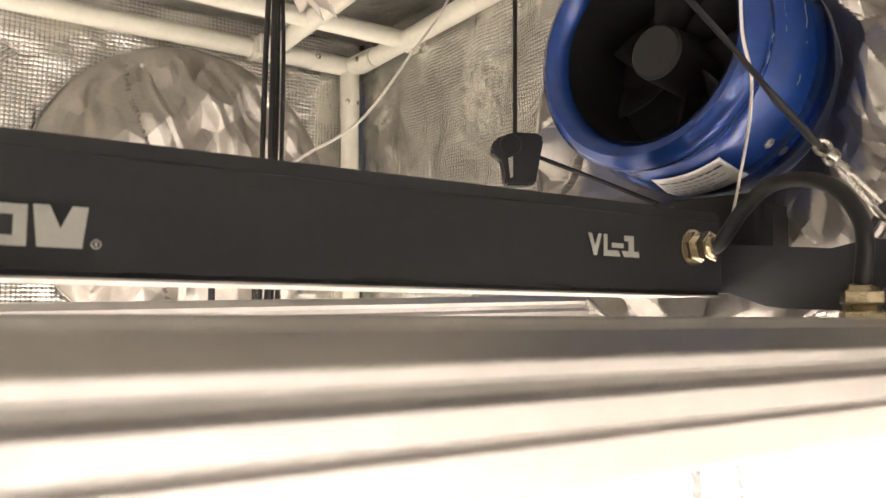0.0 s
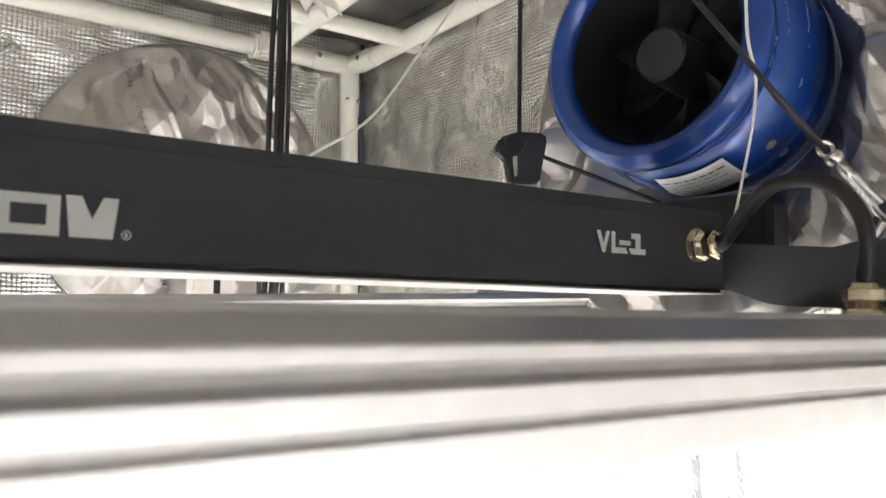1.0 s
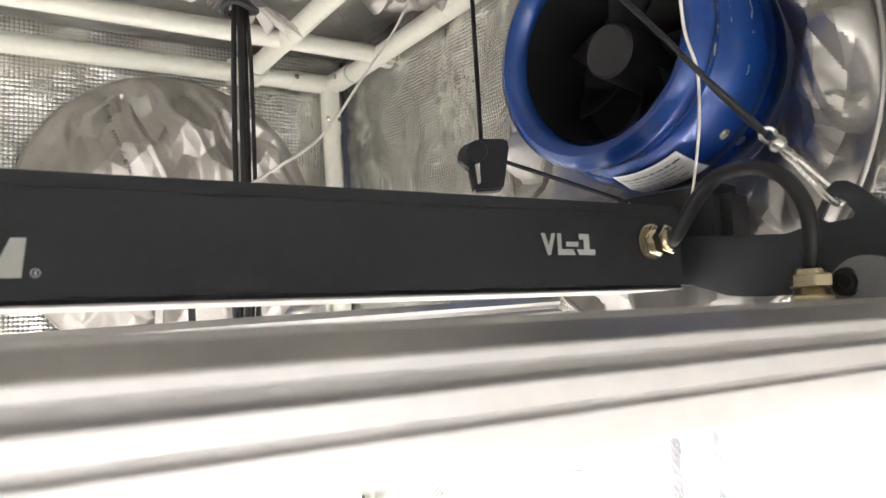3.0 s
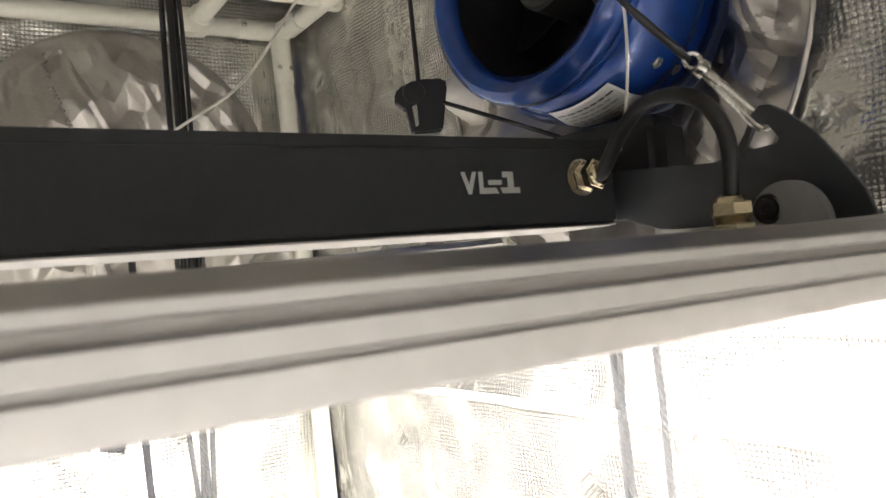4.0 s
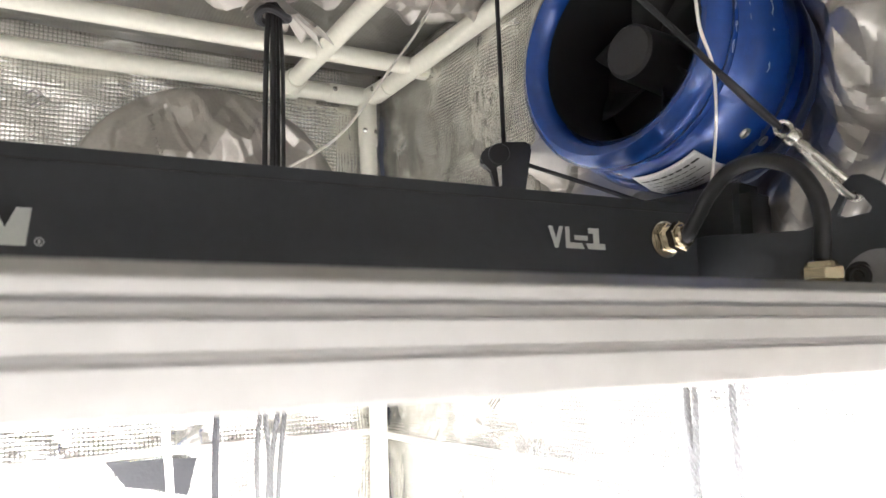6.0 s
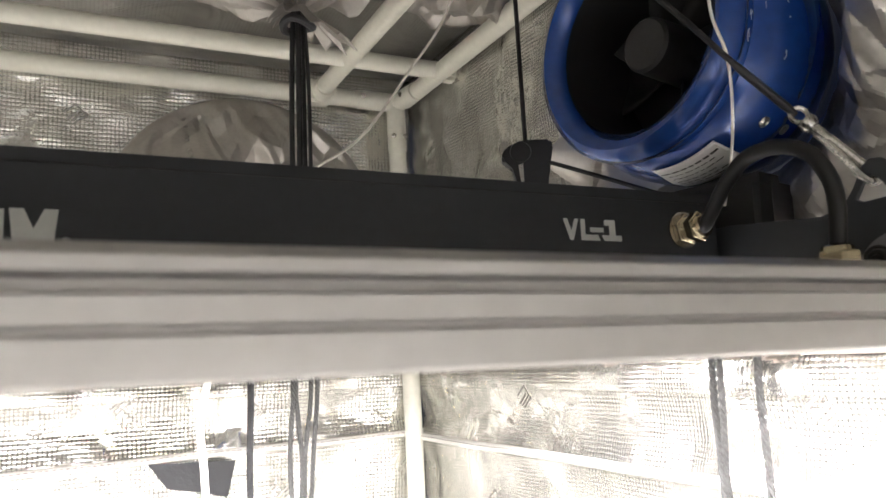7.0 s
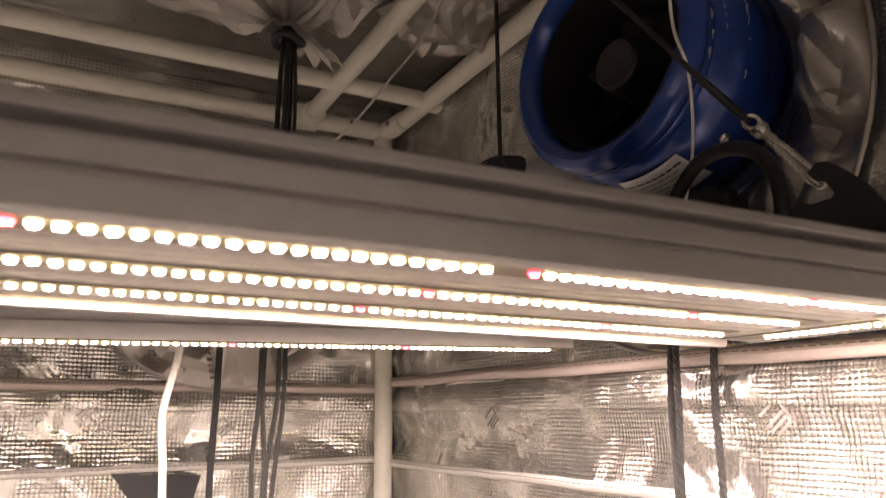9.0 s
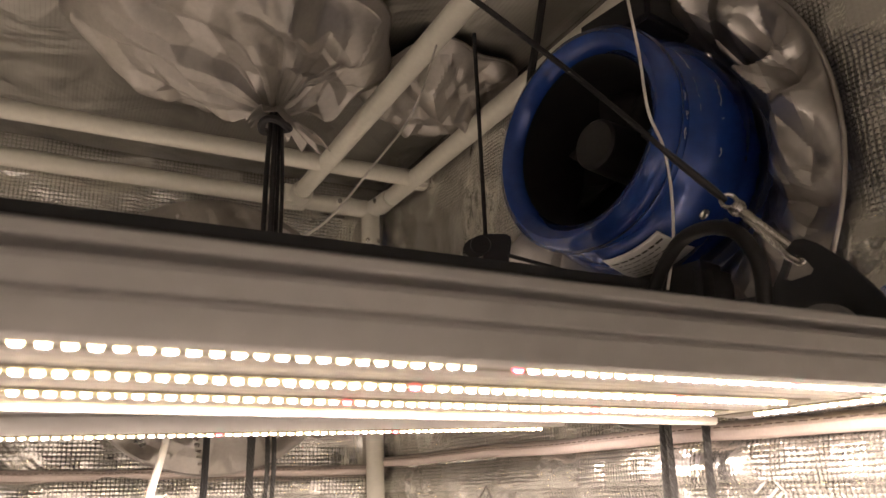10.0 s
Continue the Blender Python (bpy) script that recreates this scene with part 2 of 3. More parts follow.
# unseen wall behind the camera, added to throw light back on the bars
wall_front = wall("wall_front", lambda u, v: (X0 + u * (X1 - X0), Y0 + 0.006 * ripple(u * 1.3, 5, v * 2.1, 4), v * TOP), FRONT_BOUNCE, "unseen pale front wall, added to close the tent and bounce light", 40, 60)
ceiling = thicken(part("ceiling", grid(60, 60, lambda u, v: (X0 + u * (X1 - X0), Y0 + v * (Y1 - Y0), TOP - 0.012 + 0.008 * ripple(u, v, 9, 4))), LINING_DIMMED, None, "silver fabric tent roof, slightly slack, colour dimmed to darken the upper tent", kind="structure"), 0.005)
floor = part("floor", box(X0 - 0.02, X1 + 0.02, Y0 - 0.02, Y1 + 0.02, -0.03, 0.0, 0.002), FLOORM, None, "grey plastic floor sheet", kind="structure")

def binding(name, place, z, w, mat, label):
    """A sewn ribbon along a wall; place turns (along, off the wall, up) into a point."""
    band = part(name, grid(90, 4, lambda u, v: place(u, 0.004 * math.sin(math.pi * v), z(u) + (v - 0.5) * w + 0.0022 * ripple(u * 3, w * 100, 0, 2))), mat, None, label, kind="structure")
    thicken(band, 0.003)
    bm = bmesh.new()
    for i in range(150):
        u = i / 150
        tube([place(u, 0.0062, z(u) + w * 0.22 + 0.0022 * ripple(u * 3, w * 100, 0, 2)), place(u + 0.0042, 0.0062, z(u) + w * 0.22 + 0.0022 * ripple(u * 3, w * 100, 0, 2))], 0.0006, 4, bm)
    part("stitches", bm, THREAD, band, kind="stuff")


def along_back(u, off, z):
    return (X0 + u * (X1 - X0), Y1 - 0.010 - off, z)


def along_right(u, off, z):
    return (X1 - 0.012 - off, Y0 + u * (Y1 - Y0), z)


binding("trim", along_back, lambda u: 1.513 + 0.006 * max(0, u - 0.5) * 2, 0.013, SEAM, "sewn pinkish seam binding across the tent lining")
binding("trim", along_back, lambda u: 1.392 + 0.013 * max(0, u - 0.45) * 2, 0.009, SEAM_LOW, "sewn pale seam binding across the tent lining")
binding("trim", along_right, lambda u: 1.513 + 0.017 * u, 0.013, SEAM, "sewn pinkish seam binding across the tent lining")
binding("trim", along_right, lambda u: 1.411 - 0.011 * u, 0.009, SEAM_LOW, "sewn pale seam binding across the tent lining")

RZ, PR = 1.966, 0.0145
frame_thing = thing("tent_frame", "white painted steel tube frame of the tent, joined with riveted corners", "tent frame", (0.63, 1.17, 0))


def pole(a, b, r=PR, label=""):
    return part("pole", tube([a, b], r, 20), POLE, frame_thing, label)


part("pole", tube(curve([(0.632, 1.17, 0.0), (0.632, 1.17, 1.0), (0.630, 1.17, 1.45), (0.621, 1.17, 1.80), (0.618, 1.17, RZ - 0.02)], 6), PR, 20), POLE, frame_thing)
pole((X0 + 0.02, 1.17, RZ), (0.61, 1.17, RZ))
pole((0.65, Y0 + 0.02, RZ + 0.004), (0.629, 1.15, RZ))
pole((X0 + 0.02, 1.012, RZ + 0.002), (0.635, 1.012, RZ + 0.002), 0.0135)
pole((0.492, Y0 + 0.02, RZ + 0.004), (0.48, 1.16, RZ), 0.0140)
pole((X0 + 0.03, 1.17, 0.0), (X0 + 0.03, 1.17, RZ))
pole((X0 + 0.03, Y0 + 0.03, RZ), (X0 + 0.03, 1.17, RZ))
corner = part("corner_joint", tube([(0.548, 1.17, RZ), (0.620, 1.17, RZ)], PR * 1.1, 20), POLE, frame_thing, "white riveted corner joint")
part("corner_joint_sleeve", tube([(0.628, 1.10, RZ), (0.620, 1.17, RZ)], PR * 1.1, 20), POLE, frame_thing)
part("corner_joint_leg", tube([(0.618, 1.17, RZ), (0.6195, 1.17, RZ - 0.085)], PR * 1.1, 20), POLE, frame_thing)
part("corner_ball", lathe([(-PR * 1.12 * math.cos(a), PR * 1.12 * math.sin(a)) for a in (math.pi * k / 10 for k in range(11))], (0.619, 1.17, RZ), (0, 0, 1), 20), POLE, frame_thing)
for p, d in (((0.555, 1.1545, RZ + 0.002), (0, -1, -0.1)), ((0.6095, 1.125, RZ), (-1, -0.3, -0.1)), ((0.609, 1.157, RZ - 0.062), (-0.5, -0.8, 0)), ((0.628, 1.157, RZ - 0.062), (0.5, -0.8, 0))):
    part("rivet", lathe([(0, 0.0045), (0.0015, 0.0042), (0.0028, 0.002), (0.003, 0)], p, d, 12), STEEL, frame_thing, "small metal rivet")
# plastic clamps where the cross tubes meet the rails
for x, y in ((0.470, 1.165), (0.645, 1.012)):
    h = 0.019 if y > 1.1 else 0.015
    c = box(x - h, x + h * 0.8, y - h, y + h * 0.8, RZ - h, RZ + h, 0.006)
    clamp = part("pole_clamp", c, POLE, frame_thing, "white plastic clamp")
    if y > 1.1:
        part("clamp_collar", lathe([(-0.026, 0.0150), (-0.026, 0.0205), (-0.022, 0.0208), (-0.020, 0.0188), (0.020, 0.0188), (0.022, 0.0180), (0.022, 0.0150)], (x + 0.004, 1.17, RZ), (1, 0, 0), 24), POLE, clamp)
        part("clamp_socket", lathe([(0, 0.0150), (0, 0.0178), (0.030, 0.0182), (0.034, 0.0170), (0.034, 0.0140)], (x + 0.011, 1.158, RZ), (0.004, -1, 0), 24), POLE, clamp)


# ---- the grow light: three LED bars in front, the driver housing, a rear bar ----
light = thing("grow_light", "LED grow light, aluminium bars and black driver housing on ropes", "grow light", (0.2, 0.4, 1.52))
BX0, BX1 = -0.40, 0.543


def bar_profile(y, z, tall=0.9):
    """Extruded channel: ribbed sides, open below, in (y, z)."""
    h, w = z, 0.0285
    side = [(-w, 0.000), (-w - 0.0010, 0.0035), (-w - 0.0010, 0.0105), (-w + 0.0020, 0.0125), (-w + 0.0020, 0.0142), (-w - 0.0005, 0.0165), (-w - 0.0005, 0.0230), (-w + 0.0032, 0.0255), (-w + 0.0032, 0.0285), (-w + 0.001, 0.0312), (-w + 0.004, 0.0355)]
    right = [(-a, b) for a, b in side[::-1]]
    inner = [(w - 0.004, 0.000), (w - 0.005, 0.0012), (-w + 0.005, 0.0012), (-w + 0.004, 0.000)]
    mid = [(-w + 0.012, 0.036), (-w + 0.014, 0.031), (-0.006, 0.031), (-0.004, 0.036), (0.004, 0.036), (0.006, 0.031), (w - 0.014, 0.031), (w - 0.012, 0.036)]
    return [(y + a, h + b * tall) for a, b in side + mid + right + inner]


CHIP_SHAPE = [(0, 0.0024), (0.0009, 0.0023), (0.0014, 0.0017), (0.00142, 0)]


def light_caps(me):
    """The flat lower face of each diode shines; its lens only glows."""
    for f in me.polygons:
        f.material_index = int(abs(f.normal.z) > 0.9)


def chip_mesh(name, mat):
    bm = lathe(CHIP_SHAPE, (0, 0, 0), (0, 0, -1), 10)
    me = finish(bm, name, LED_SIDE[mat.name])
    me.materials.append(mat)
    light_caps(me)
    return me


CHIP, CHIP_RED = chip_mesh("led_chip", LED_WHITE), chip_mesh("led_chip_red", LED_RED)
PITCH = 0.0072


def chip_places(x0, x1, phase, reds, gaps):
    """A row of diodes at an even pitch, with red ones here and there and gaps between boards."""
    out = []
    for k in range(math.ceil((x0 - phase) / PITCH), math.floor((x1 - phase) / PITCH) + 1):
        x = phase + k * PITCH
        if not any(a < x < b for a, b in gaps):
            out.append((x, any(abs(x - r) <= PITCH / 2 for r in reds)))
    return out


def led_row(bm, mat, bar):
    row = part("led_row", bm, LED_SIDE[mat.name], bar, "glowing diodes", kind="stuff")
    row.data.materials.append(mat)
    light_caps(row.data)


def led_bar(name, y, z, x0, x1, label, reds, phase, single_from=9.0, profile=None, gaps=()):
    bar = part(name, extrude_x(profile or bar_profile(y, z), x0, x1), ALU, light, label)
    zz = z + 0.0003
    strip = part("circuit_board", box(x0 + 0.004, x1 - 0.004, y - 0.011, y + 0.011, zz, zz + 0.0015, 0), BOARD, bar, "brownish circuit board strip with diodes")
    rest, red = bmesh.new(), bmesh.new()
    for x, is_red in chip_places(x0 + 0.008, x1 - 0.008, phase, reds, gaps):
        if x > single_from:
            ob = new("led_chip", CHIP_RED if is_red else CHIP)
            ob.parent = bar
            ob.matrix_basis = Matrix.Translation((x, y, zz))
        else:
            lathe(CHIP_SHAPE, (x, y, zz), (0, 0, -1), 8, red if is_red else rest)
    for bm, mat in ((rest, LED_WHITE), (red, LED_RED)):
        if len(bm.verts):
            led_row(bm, mat, bar)
        else:
            bm.free()
    for end in (x0, x1):
        cap = extrude_x([(y - 0.027, z + 0.001), (y - 0.027, z + 0.031), (y + 0.027, z + 0.031), (y + 0.027, z + 0.001)], end - 0.002, end + 0.002)
        part("end_cap", cap, ALU, bar)
    return bar


LZ = 1.5260
FRONT = [(0.1835, 1.5188), (0.179, 1.5192), (0.178, 1.5202), (0.178, 1.5300), (0.1788, 1.5306), (0.1815, 1.5310), (0.1815, 1.5322), (0.1788, 1.5326), (0.178, 1.5332), (0.178, 1.5398), (0.1792, 1.5405), (0.1890, 1.5410), (0.1890, 1.5446), (0.1788, 1.5451), (0.1780, 1.5457), (0.1780, 1.5490), (0.1788, 1.5499), (0.183, 1.5506),
         (0.200, 1.5555), (0.210, 1.5555), (0.212, 1.5510), (0.232, 1.5510), (0.234, 1.5555), (0.246, 1.5555), (0.2505, 1.5520), (0.2515, 1.5260), (0.247, 1.5260), (0.246, 1.5272), (0.1885, 1.5272), (0.1855, 1.5192)]
front_bar = led_bar("front_bar", 0.2225, LZ, BX0, BX1 + 0.06, "ribbed aluminium LED bar", (-0.055, 0.127, 0.307, 0.462), 0.1340, 0.06, FRONT, ((0.2095, 0.2125), (0.2865, 0.3035), (0.379, 0.385)))
middle_bar = led_bar("middle_bar", 0.2845, LZ, BX0, BX1, "ribbed aluminium LED bar", (-0.04, 0.118, 0.2905, 0.448), 0.1325, 0.06)
inner_bar = led_bar("inner_bar", 0.3465, LZ, BX0, BX1, "ribbed aluminium LED bar", (-0.05, 0.112, 0.2815, 0.44), 0.1300, 0.06)
rear_bar = led_bar("rear_bar", 0.600, LZ + 0.0025, -0.35, 0.578, "ribbed aluminium LED bar", (-0.05, 0.112, 0.2675, 0.419), 0.1300, profile=bar_profile(0.600, LZ + 0.0025, 1.12))
tilt = Matrix.Translation((0.28, 0.600, LZ + 0.004)) @ Matrix.Rotation(radians(-1.6), 4, "Y") @ Matrix.Translation((-0.28, -0.600, -LZ - 0.004))
rear_bar.matrix_basis = rear_bar.matrix_basis @ tilt
part("rear_lip", box(BX0, BX1 + 0.03, 0.3775, 0.3860, 1.5215, 1.5560, 0.0012), ALU, light, "plain aluminium edge strip")

# the bar across the end, with its own diodes
end_bar = part("end_bar", prism([(a, b) for a, b in bar_profile(0.5735, LZ)], 0.19, lambda u, v, w: (u, 0.192 + w, v)), ALU, light, "short aluminium LED bar across the end")
part("circuit_board", box(0.5625, 0.5845, 0.20, 0.374, LZ + 0.0003, LZ + 0.0018), BOARD, end_bar)
rest = bmesh.new()
for i in range(20):
    lathe(CHIP_SHAPE, (0.5735, 0.206 + i * PITCH, LZ + 0.0003), (0, 0, -1), 8, rest)
led_row(rest, LED_WHITE, end_bar)

# driver housing
HX0, HX1, HY0, HY1, HZ0, HZ1 = -0.40, 0.567, 0.415, 0.484, 1.5745, 1.638
housing = part("driver_housing", box(HX0, HX1, HY0, HY1, HZ0, HZ1, 0.0025), BLACKBOX, light, "long black powder-coated driver housing")
part("base_flange", box(HX0, HX1 - 0.004, HY0 - 0.0015, HY1 + 0.002, HZ0 - 0.0014, HZ0 - 0.0002, 0.0004), ALU, housing, "bright aluminium base flange")
part("lid_edge", box(HX0, HX1 - 0.001, HY0 - 0.0008, HY1, HZ1 - 0.0085, HZ1 - 0.0078), BLACK, housing)


def print_on_housing(outlines, label, name):
    bm = bmesh.new()
    for o in outlines:
        prism(o, 0.0004, lambda u, v, w: (u, HY0 - w - 0.0001, v), bm)
    return part(name, bm, INK, housing, label, smooth=False)


def letters(x, z, s, width):
    """The type code in block capitals, s high, from x."""
    k = width / 4.9
    V = [(0, 1), (0.32, 1), (0.62, 0.42), (0.92, 1), (1.22, 1), (0.75, 0), (0.5, 0)]
    L = [(1.40, 1), (1.74, 1), (1.74, 0.27), (2.75, 0.27), (2.95, 0), (1.40, 0)]
    dash = [(2.15, 0.62), (3.25, 0.62), (3.25, 0.40), (2.15, 0.40)]
    one = [(3.35, 1), (4.25, 1), (4.25, 0.27), (4.75, 0.27), (4.75, 0), (3.30, 0), (3.10, 0.27), (3.75, 0.27), (3.75, 0.74), (3.35, 0.74)]
    return [[(x + a * k, z + b * s) for a, b in o] for o in (V, L, dash, one)]


print_on_housing(letters(0.426, 1.599, 0.0148, 0.050), "grey block letters of the type code VL-1", "type_print")
ring = []
for (a, b, c, d) in ((0.072, 0.0965, 1.6005, 1.605), (0.072, 0.0965, 1.587, 1.5915), (0.072, 0.0772, 1.5915, 1.6005), (0.0912, 0.0965, 1.5915, 1.6005)):
    ring.append([(a, c), (b, c), (b, d), (a, d)])
ring.append([(0.0985, 1.6055), (0.1050, 1.6055), (0.1095, 1.5955), (0.1140, 1.6055), (0.1205, 1.6055), (0.1185, 1.587), (0.1005, 1.587)])
for k in range(16):
    q, w = 2 * math.pi * k / 16, 2 * math.pi * (k + 1) / 16
    ring.append([(0.1242 + r * math.cos(t), 1.5892 + r * math.sin(t)) for r, t in ((0.0022, q), (0.0022, w), (0.0017, w), (0.0017, q))])
ring.append([(0.1236, 1.5881), (0.1248, 1.5881), (0.1248, 1.5902), (0.1236, 1.5902)])
print_on_housing(ring, "grey printed maker's mark as plain blocks", "maker_mark")


def hexnut(base, axis, r, h):
    return lathe([(0, 0), (0, r * 0.94), (h * 0.12, r), (h * 0.88, r), (h, r * 0.94), (h, 0)], base, axis, 6)


def cable_gland(base, axis, parent, s=1.0):
    axis = Vector(axis).normalized()
    b = Vector(base)
    g = part("cable_gland", hexnut(b, axis, 0.0125 * s, 0.006 * s), BRASS, parent, "nickel-plated brass cable gland", smooth=False)
    part("washer", lathe([(0, 0), (0, 0.0145 * s), (0.0012, 0.0145 * s), (0.0012, 0)], b - axis * 0.0010, axis, 24), STEEL, g)
    part("thread", lathe([(0, 0)] + [(0.0007 * k * s, (0.0098 if k % 2 else 0.0104) * s) for k in range(8)] + [(0.0056 * s, 0)], b + axis * 0.006 * s, axis, 20), BRASS, g)
    part("cap_nut", hexnut(b + axis * 0.0105 * s, axis, 0.0118 * s, 0.008 * s), BRASS, g, smooth=False)
    part("seal", lathe([(0, 0.0095 * s), (0.003 * s, 0.0085 * s), (0.0045 * s, 0.006 * s), (0.0045 * s, 0)], b + axis * 0.0183 * s, axis, 18), BRASS, g)
    return g


cable_gland((0.532, HY0 - 0.001, 1.609), (0, -1, 0), housing, 0.95)
cable_gland((0.533, 0.292, 1.5555), (0, 0, 1), middle_bar, 1.05)
loop = curve([(0.531, 0.400, 1.6075), (0.531, 0.392, 1.609), (0.531, 0.380, 1.622), (0.531, 0.369, 1.634), (0.531, 0.350, 1.6465), (0.531, 0.325, 1.6475), (0.531, 0.303, 1.638), (0.531, 0.2905, 1.620), (0.532, 0.288, 1.603), (0.533, 0.2905, 1.585), (0.533, 0.292, 1.572)], 8)
part("power_cable", tube(loop, 0.0052, 14), RUBBER, light, "thick black rubber cable in a loop")
part("housing_screw", lathe([(0, 0.004), (0.002, 0.004), (0.003, 0.002), (0.003, 0)], (0.525, 0.43, HZ1), (0, 0, 1), 12), STEEL, housing, "small steel screw head")


# side plate with a hole for the hook
def plate_with_hole(outer, hole, x, d):
    bm = bmesh.new()
    loops = []
    for o in (outer, hole):
        vs = [bm.verts.new((x, u, v)) for u, v in o]
        loops.append([bm.edges.new((vs[i], vs[(i + 1) % len(vs)])) for i in range(len(vs))])
    bmesh.ops.triangle_fill(bm, edges=loops[0] + loops[1], use_beauty=True)
    ext = bmesh.ops.extrude_face_region(bm, geom=bm.faces[:])
    for v in ext["geom"]:
        if isinstance(v, bmesh.types.BMVert):
            v.co.x += d
    return bm


OUTER = [(0.640, 1.580), (0.640, 1.600), (0.600, 1.622), (0.585, 1.634), (0.575, 1.634), (0.560, 1.612), (0.415, 1.614), (0.335, 1.606), (0.318, 1.609), (0.309, 1.620), (0.302, 1.632), (0.296, 1.636), (0.289, 1.635), (0.280, 1.629), (0.262, 1.612), (0.246, 1.590), (0.236, 1.575), (0.230, 1.558), (0.318, 1.558), (0.332, 1.563), (0.372, 1.5645), (0.386, 1.566), (0.418, 1.576)]
HOLE = [(0.308, 1.612), (0.303, 1.6095), (0.287, 1.610), (0.285, 1.613), (0.291, 1.622), (0.296, 1.6255), (0.300, 1.6245)]
side_plate = part("side_plate", plate_with_hole(OUTER, HOLE, 0.577, 0.004), BLACKBOX, light, "black steel hanger plate with a hook hole", smooth=False)
bev = side_plate.modifiers.new("edge", "BEVEL")
bev.width, bev.segments, bev.limit_method = 0.0008, 2, "ANGLE"
# pale half-round end cap with its rubber grommet
cap = prism([(0.300, 1.5565)] + [(0.272 + 0.026 * math.cos(a), 1.5565 + 0.028 * math.sin(a)) for a in (math.pi * k / 16 for k in range(17))], 0.007, lambda u, v, w: (0.556 + w, u, v))
end_cap = part("round_end_cap", cap, CAPGREY, end_bar, "grey half-round plastic end cap")
part("grommet", lathe([(0, 0), (0, 0.0092), (0.0018, 0.0092), (0.0024, 0.0080), (0.0016, 0.0072), (0.0050, 0.0062), (0.0056, 0.0048), (0.0048, 0.0036), (0.0060, 0.0030), (0.0060, 0)], (0.557, 0.283, 1.569), (-1, -0.2, 0), 24), HUB, end_cap, "black rubber grommet")
# little hanger bracket on the rear bar
br = [(0.455, 0), (0.462, 0.010), (0.474, 0.014), (0.480, 0.004), (0.496, 0.004), (0.502, 0.014), (0.510, 0.012), (0.520, 0.002), (0.560, 0.000), (0.560, -0.004), (0.455, -0.004)]
part("hanger_bracket", prism([(a, 1.5715 + b) for a, b in br], 0.012, lambda u, v, w: (u, 0.580 + w, v)), ALU, rear_bar, "small pale hanger bracket")


# ---- hanging gear ----
def carabiner(a, b):
    """A sprung steel snap hook from its swivel at a to its bow at b."""
    a, b = Vector(a), Vector(b)
    d = (b - a).normalized()
    s = d.cross(Vector((0.35, 1, 0.1))).normalized()
    top = thing("snap_hook", "worn steel snap hook clipped through the hanger plate", "snap hook", a)
    L = (b - a).length
    pts = [a + d * 0.012]
    for t, w in ((0.30, 0.0018), (0.6, 0.0026), (0.85, 0.0034), (0.97, 0.0024), (1.0, 0.0)):
        pts.append(a + d * L * t + s * w)
    for t, w in ((0.97, -0.0024), (0.86, -0.0034), (0.72, -0.003)):
        pts.append(a + d * L * t + s * w)
    part("hook_bow", tube(curve(pts, 5), 0.0028, 10), STEEL, top)
    part("gate", tube([a + d * L * 0.26 - s * 0.0016, a + d * L * 0.5 - s * 0.0024, a + d * L * 0.74 - s * 0.0030], 0.0026, 10), STEEL, top)
    part("body", tube([a + d * 0.004, a + d * 0.010, a + d * L * 0.30], 0.004, 12, radii=[0.0034, 0.0044, 0.0036]), STEEL, top)
    part("swivel", lathe([(-0.004, 0.0025), (-0.003, 0.0060), (0.001, 0.0065), (0.004, 0.0050), (0.005, 0.002)], a, d, 16), STEEL, top)
    eye = [a - d * 0.008 + (math.cos(q) * s + math.sin(q) * d) * 0.0055 for q in (2 * math.pi * k / 16 for k in range(17))]
    part("eye", tube(eye, 0.0017, 8, caps=False), STEEL, top)
    return top


carabiner((0.5605, 0.323, 1.6655), (0.5835, 0.297, 1.622))


def twisted(name, pts, r, mat, label, category="rope", group=""):
    """A laid rope of three strands."""
    line = curve(pts, 26)
    bm = bmesh.new()
    for k in range(3):
        out, run = [], 0.0
        for i, q in enumerate(line):
            run += (q - line[i - 1]).length if i else 0
            a = run / (r * 7.0) * 2 * math.pi + k * 2.0944
            out.append(q + Vector((math.cos(a), math.sin(a), 0)) * r * 0.5)
        tube(out, r * 0.58, 6, bm)
    return tagged(part(name, bm, mat), label, category, group)


def rope(name, pts, r, mat, label, category="rope", group="", n=8, steps=8):
    bm = tube(curve(pts, steps) if len(pts) > 2 else [Vector(pts[0]).lerp(Vector(pts[1]), k / 12) for k in range(13)], r, n)
    ob = part(name, bm, mat)
    return tagged(ob, label, category, group)


rope("hanging_rope", [(-0.02, 0.352, 1.988), (0.20, 0.351, 1.879), (0.433, 0.345, 1.761), (0.52, 0.334, 1.699), (0.556, 0.328, 1.6725)], 0.0020, ROPE, "taut black rope from a roof tube to the snap hook")
tagged(part("rope_crimp", tube([(0.510, 0.3355, 1.7065), (0.518, 0.3345, 1.7005), (0.548, 0.3295, 1.6785), (0.555, 0.3285, 1.6735)], 0.004, 12, radii=[0.0021, 0.0027, 0.0030, 0.0024]), BLACK), "black shrink sleeve round the rope end", "rope sleeve")
rope("hanging_rope", [(0.522, 0.612, 1.97), (0.535, 0.628, 1.725)], 0.0023, ROPE, "taut black rope from a roof tube to the rope ratchet")
rope("hanging_rope", [(0.548, 0.618, 1.716), (0.570, 0.560, 1.6875), (0.594, 0.500, 1.657)], 0.0021, ROPE, "black rope from the rope ratchet to the rear hanger plate")
ratchet = thing("rope_ratchet", "black plastic rope ratchet hanging over the driver housing", "rope ratchet", (0.537, 0.63, 1.70))
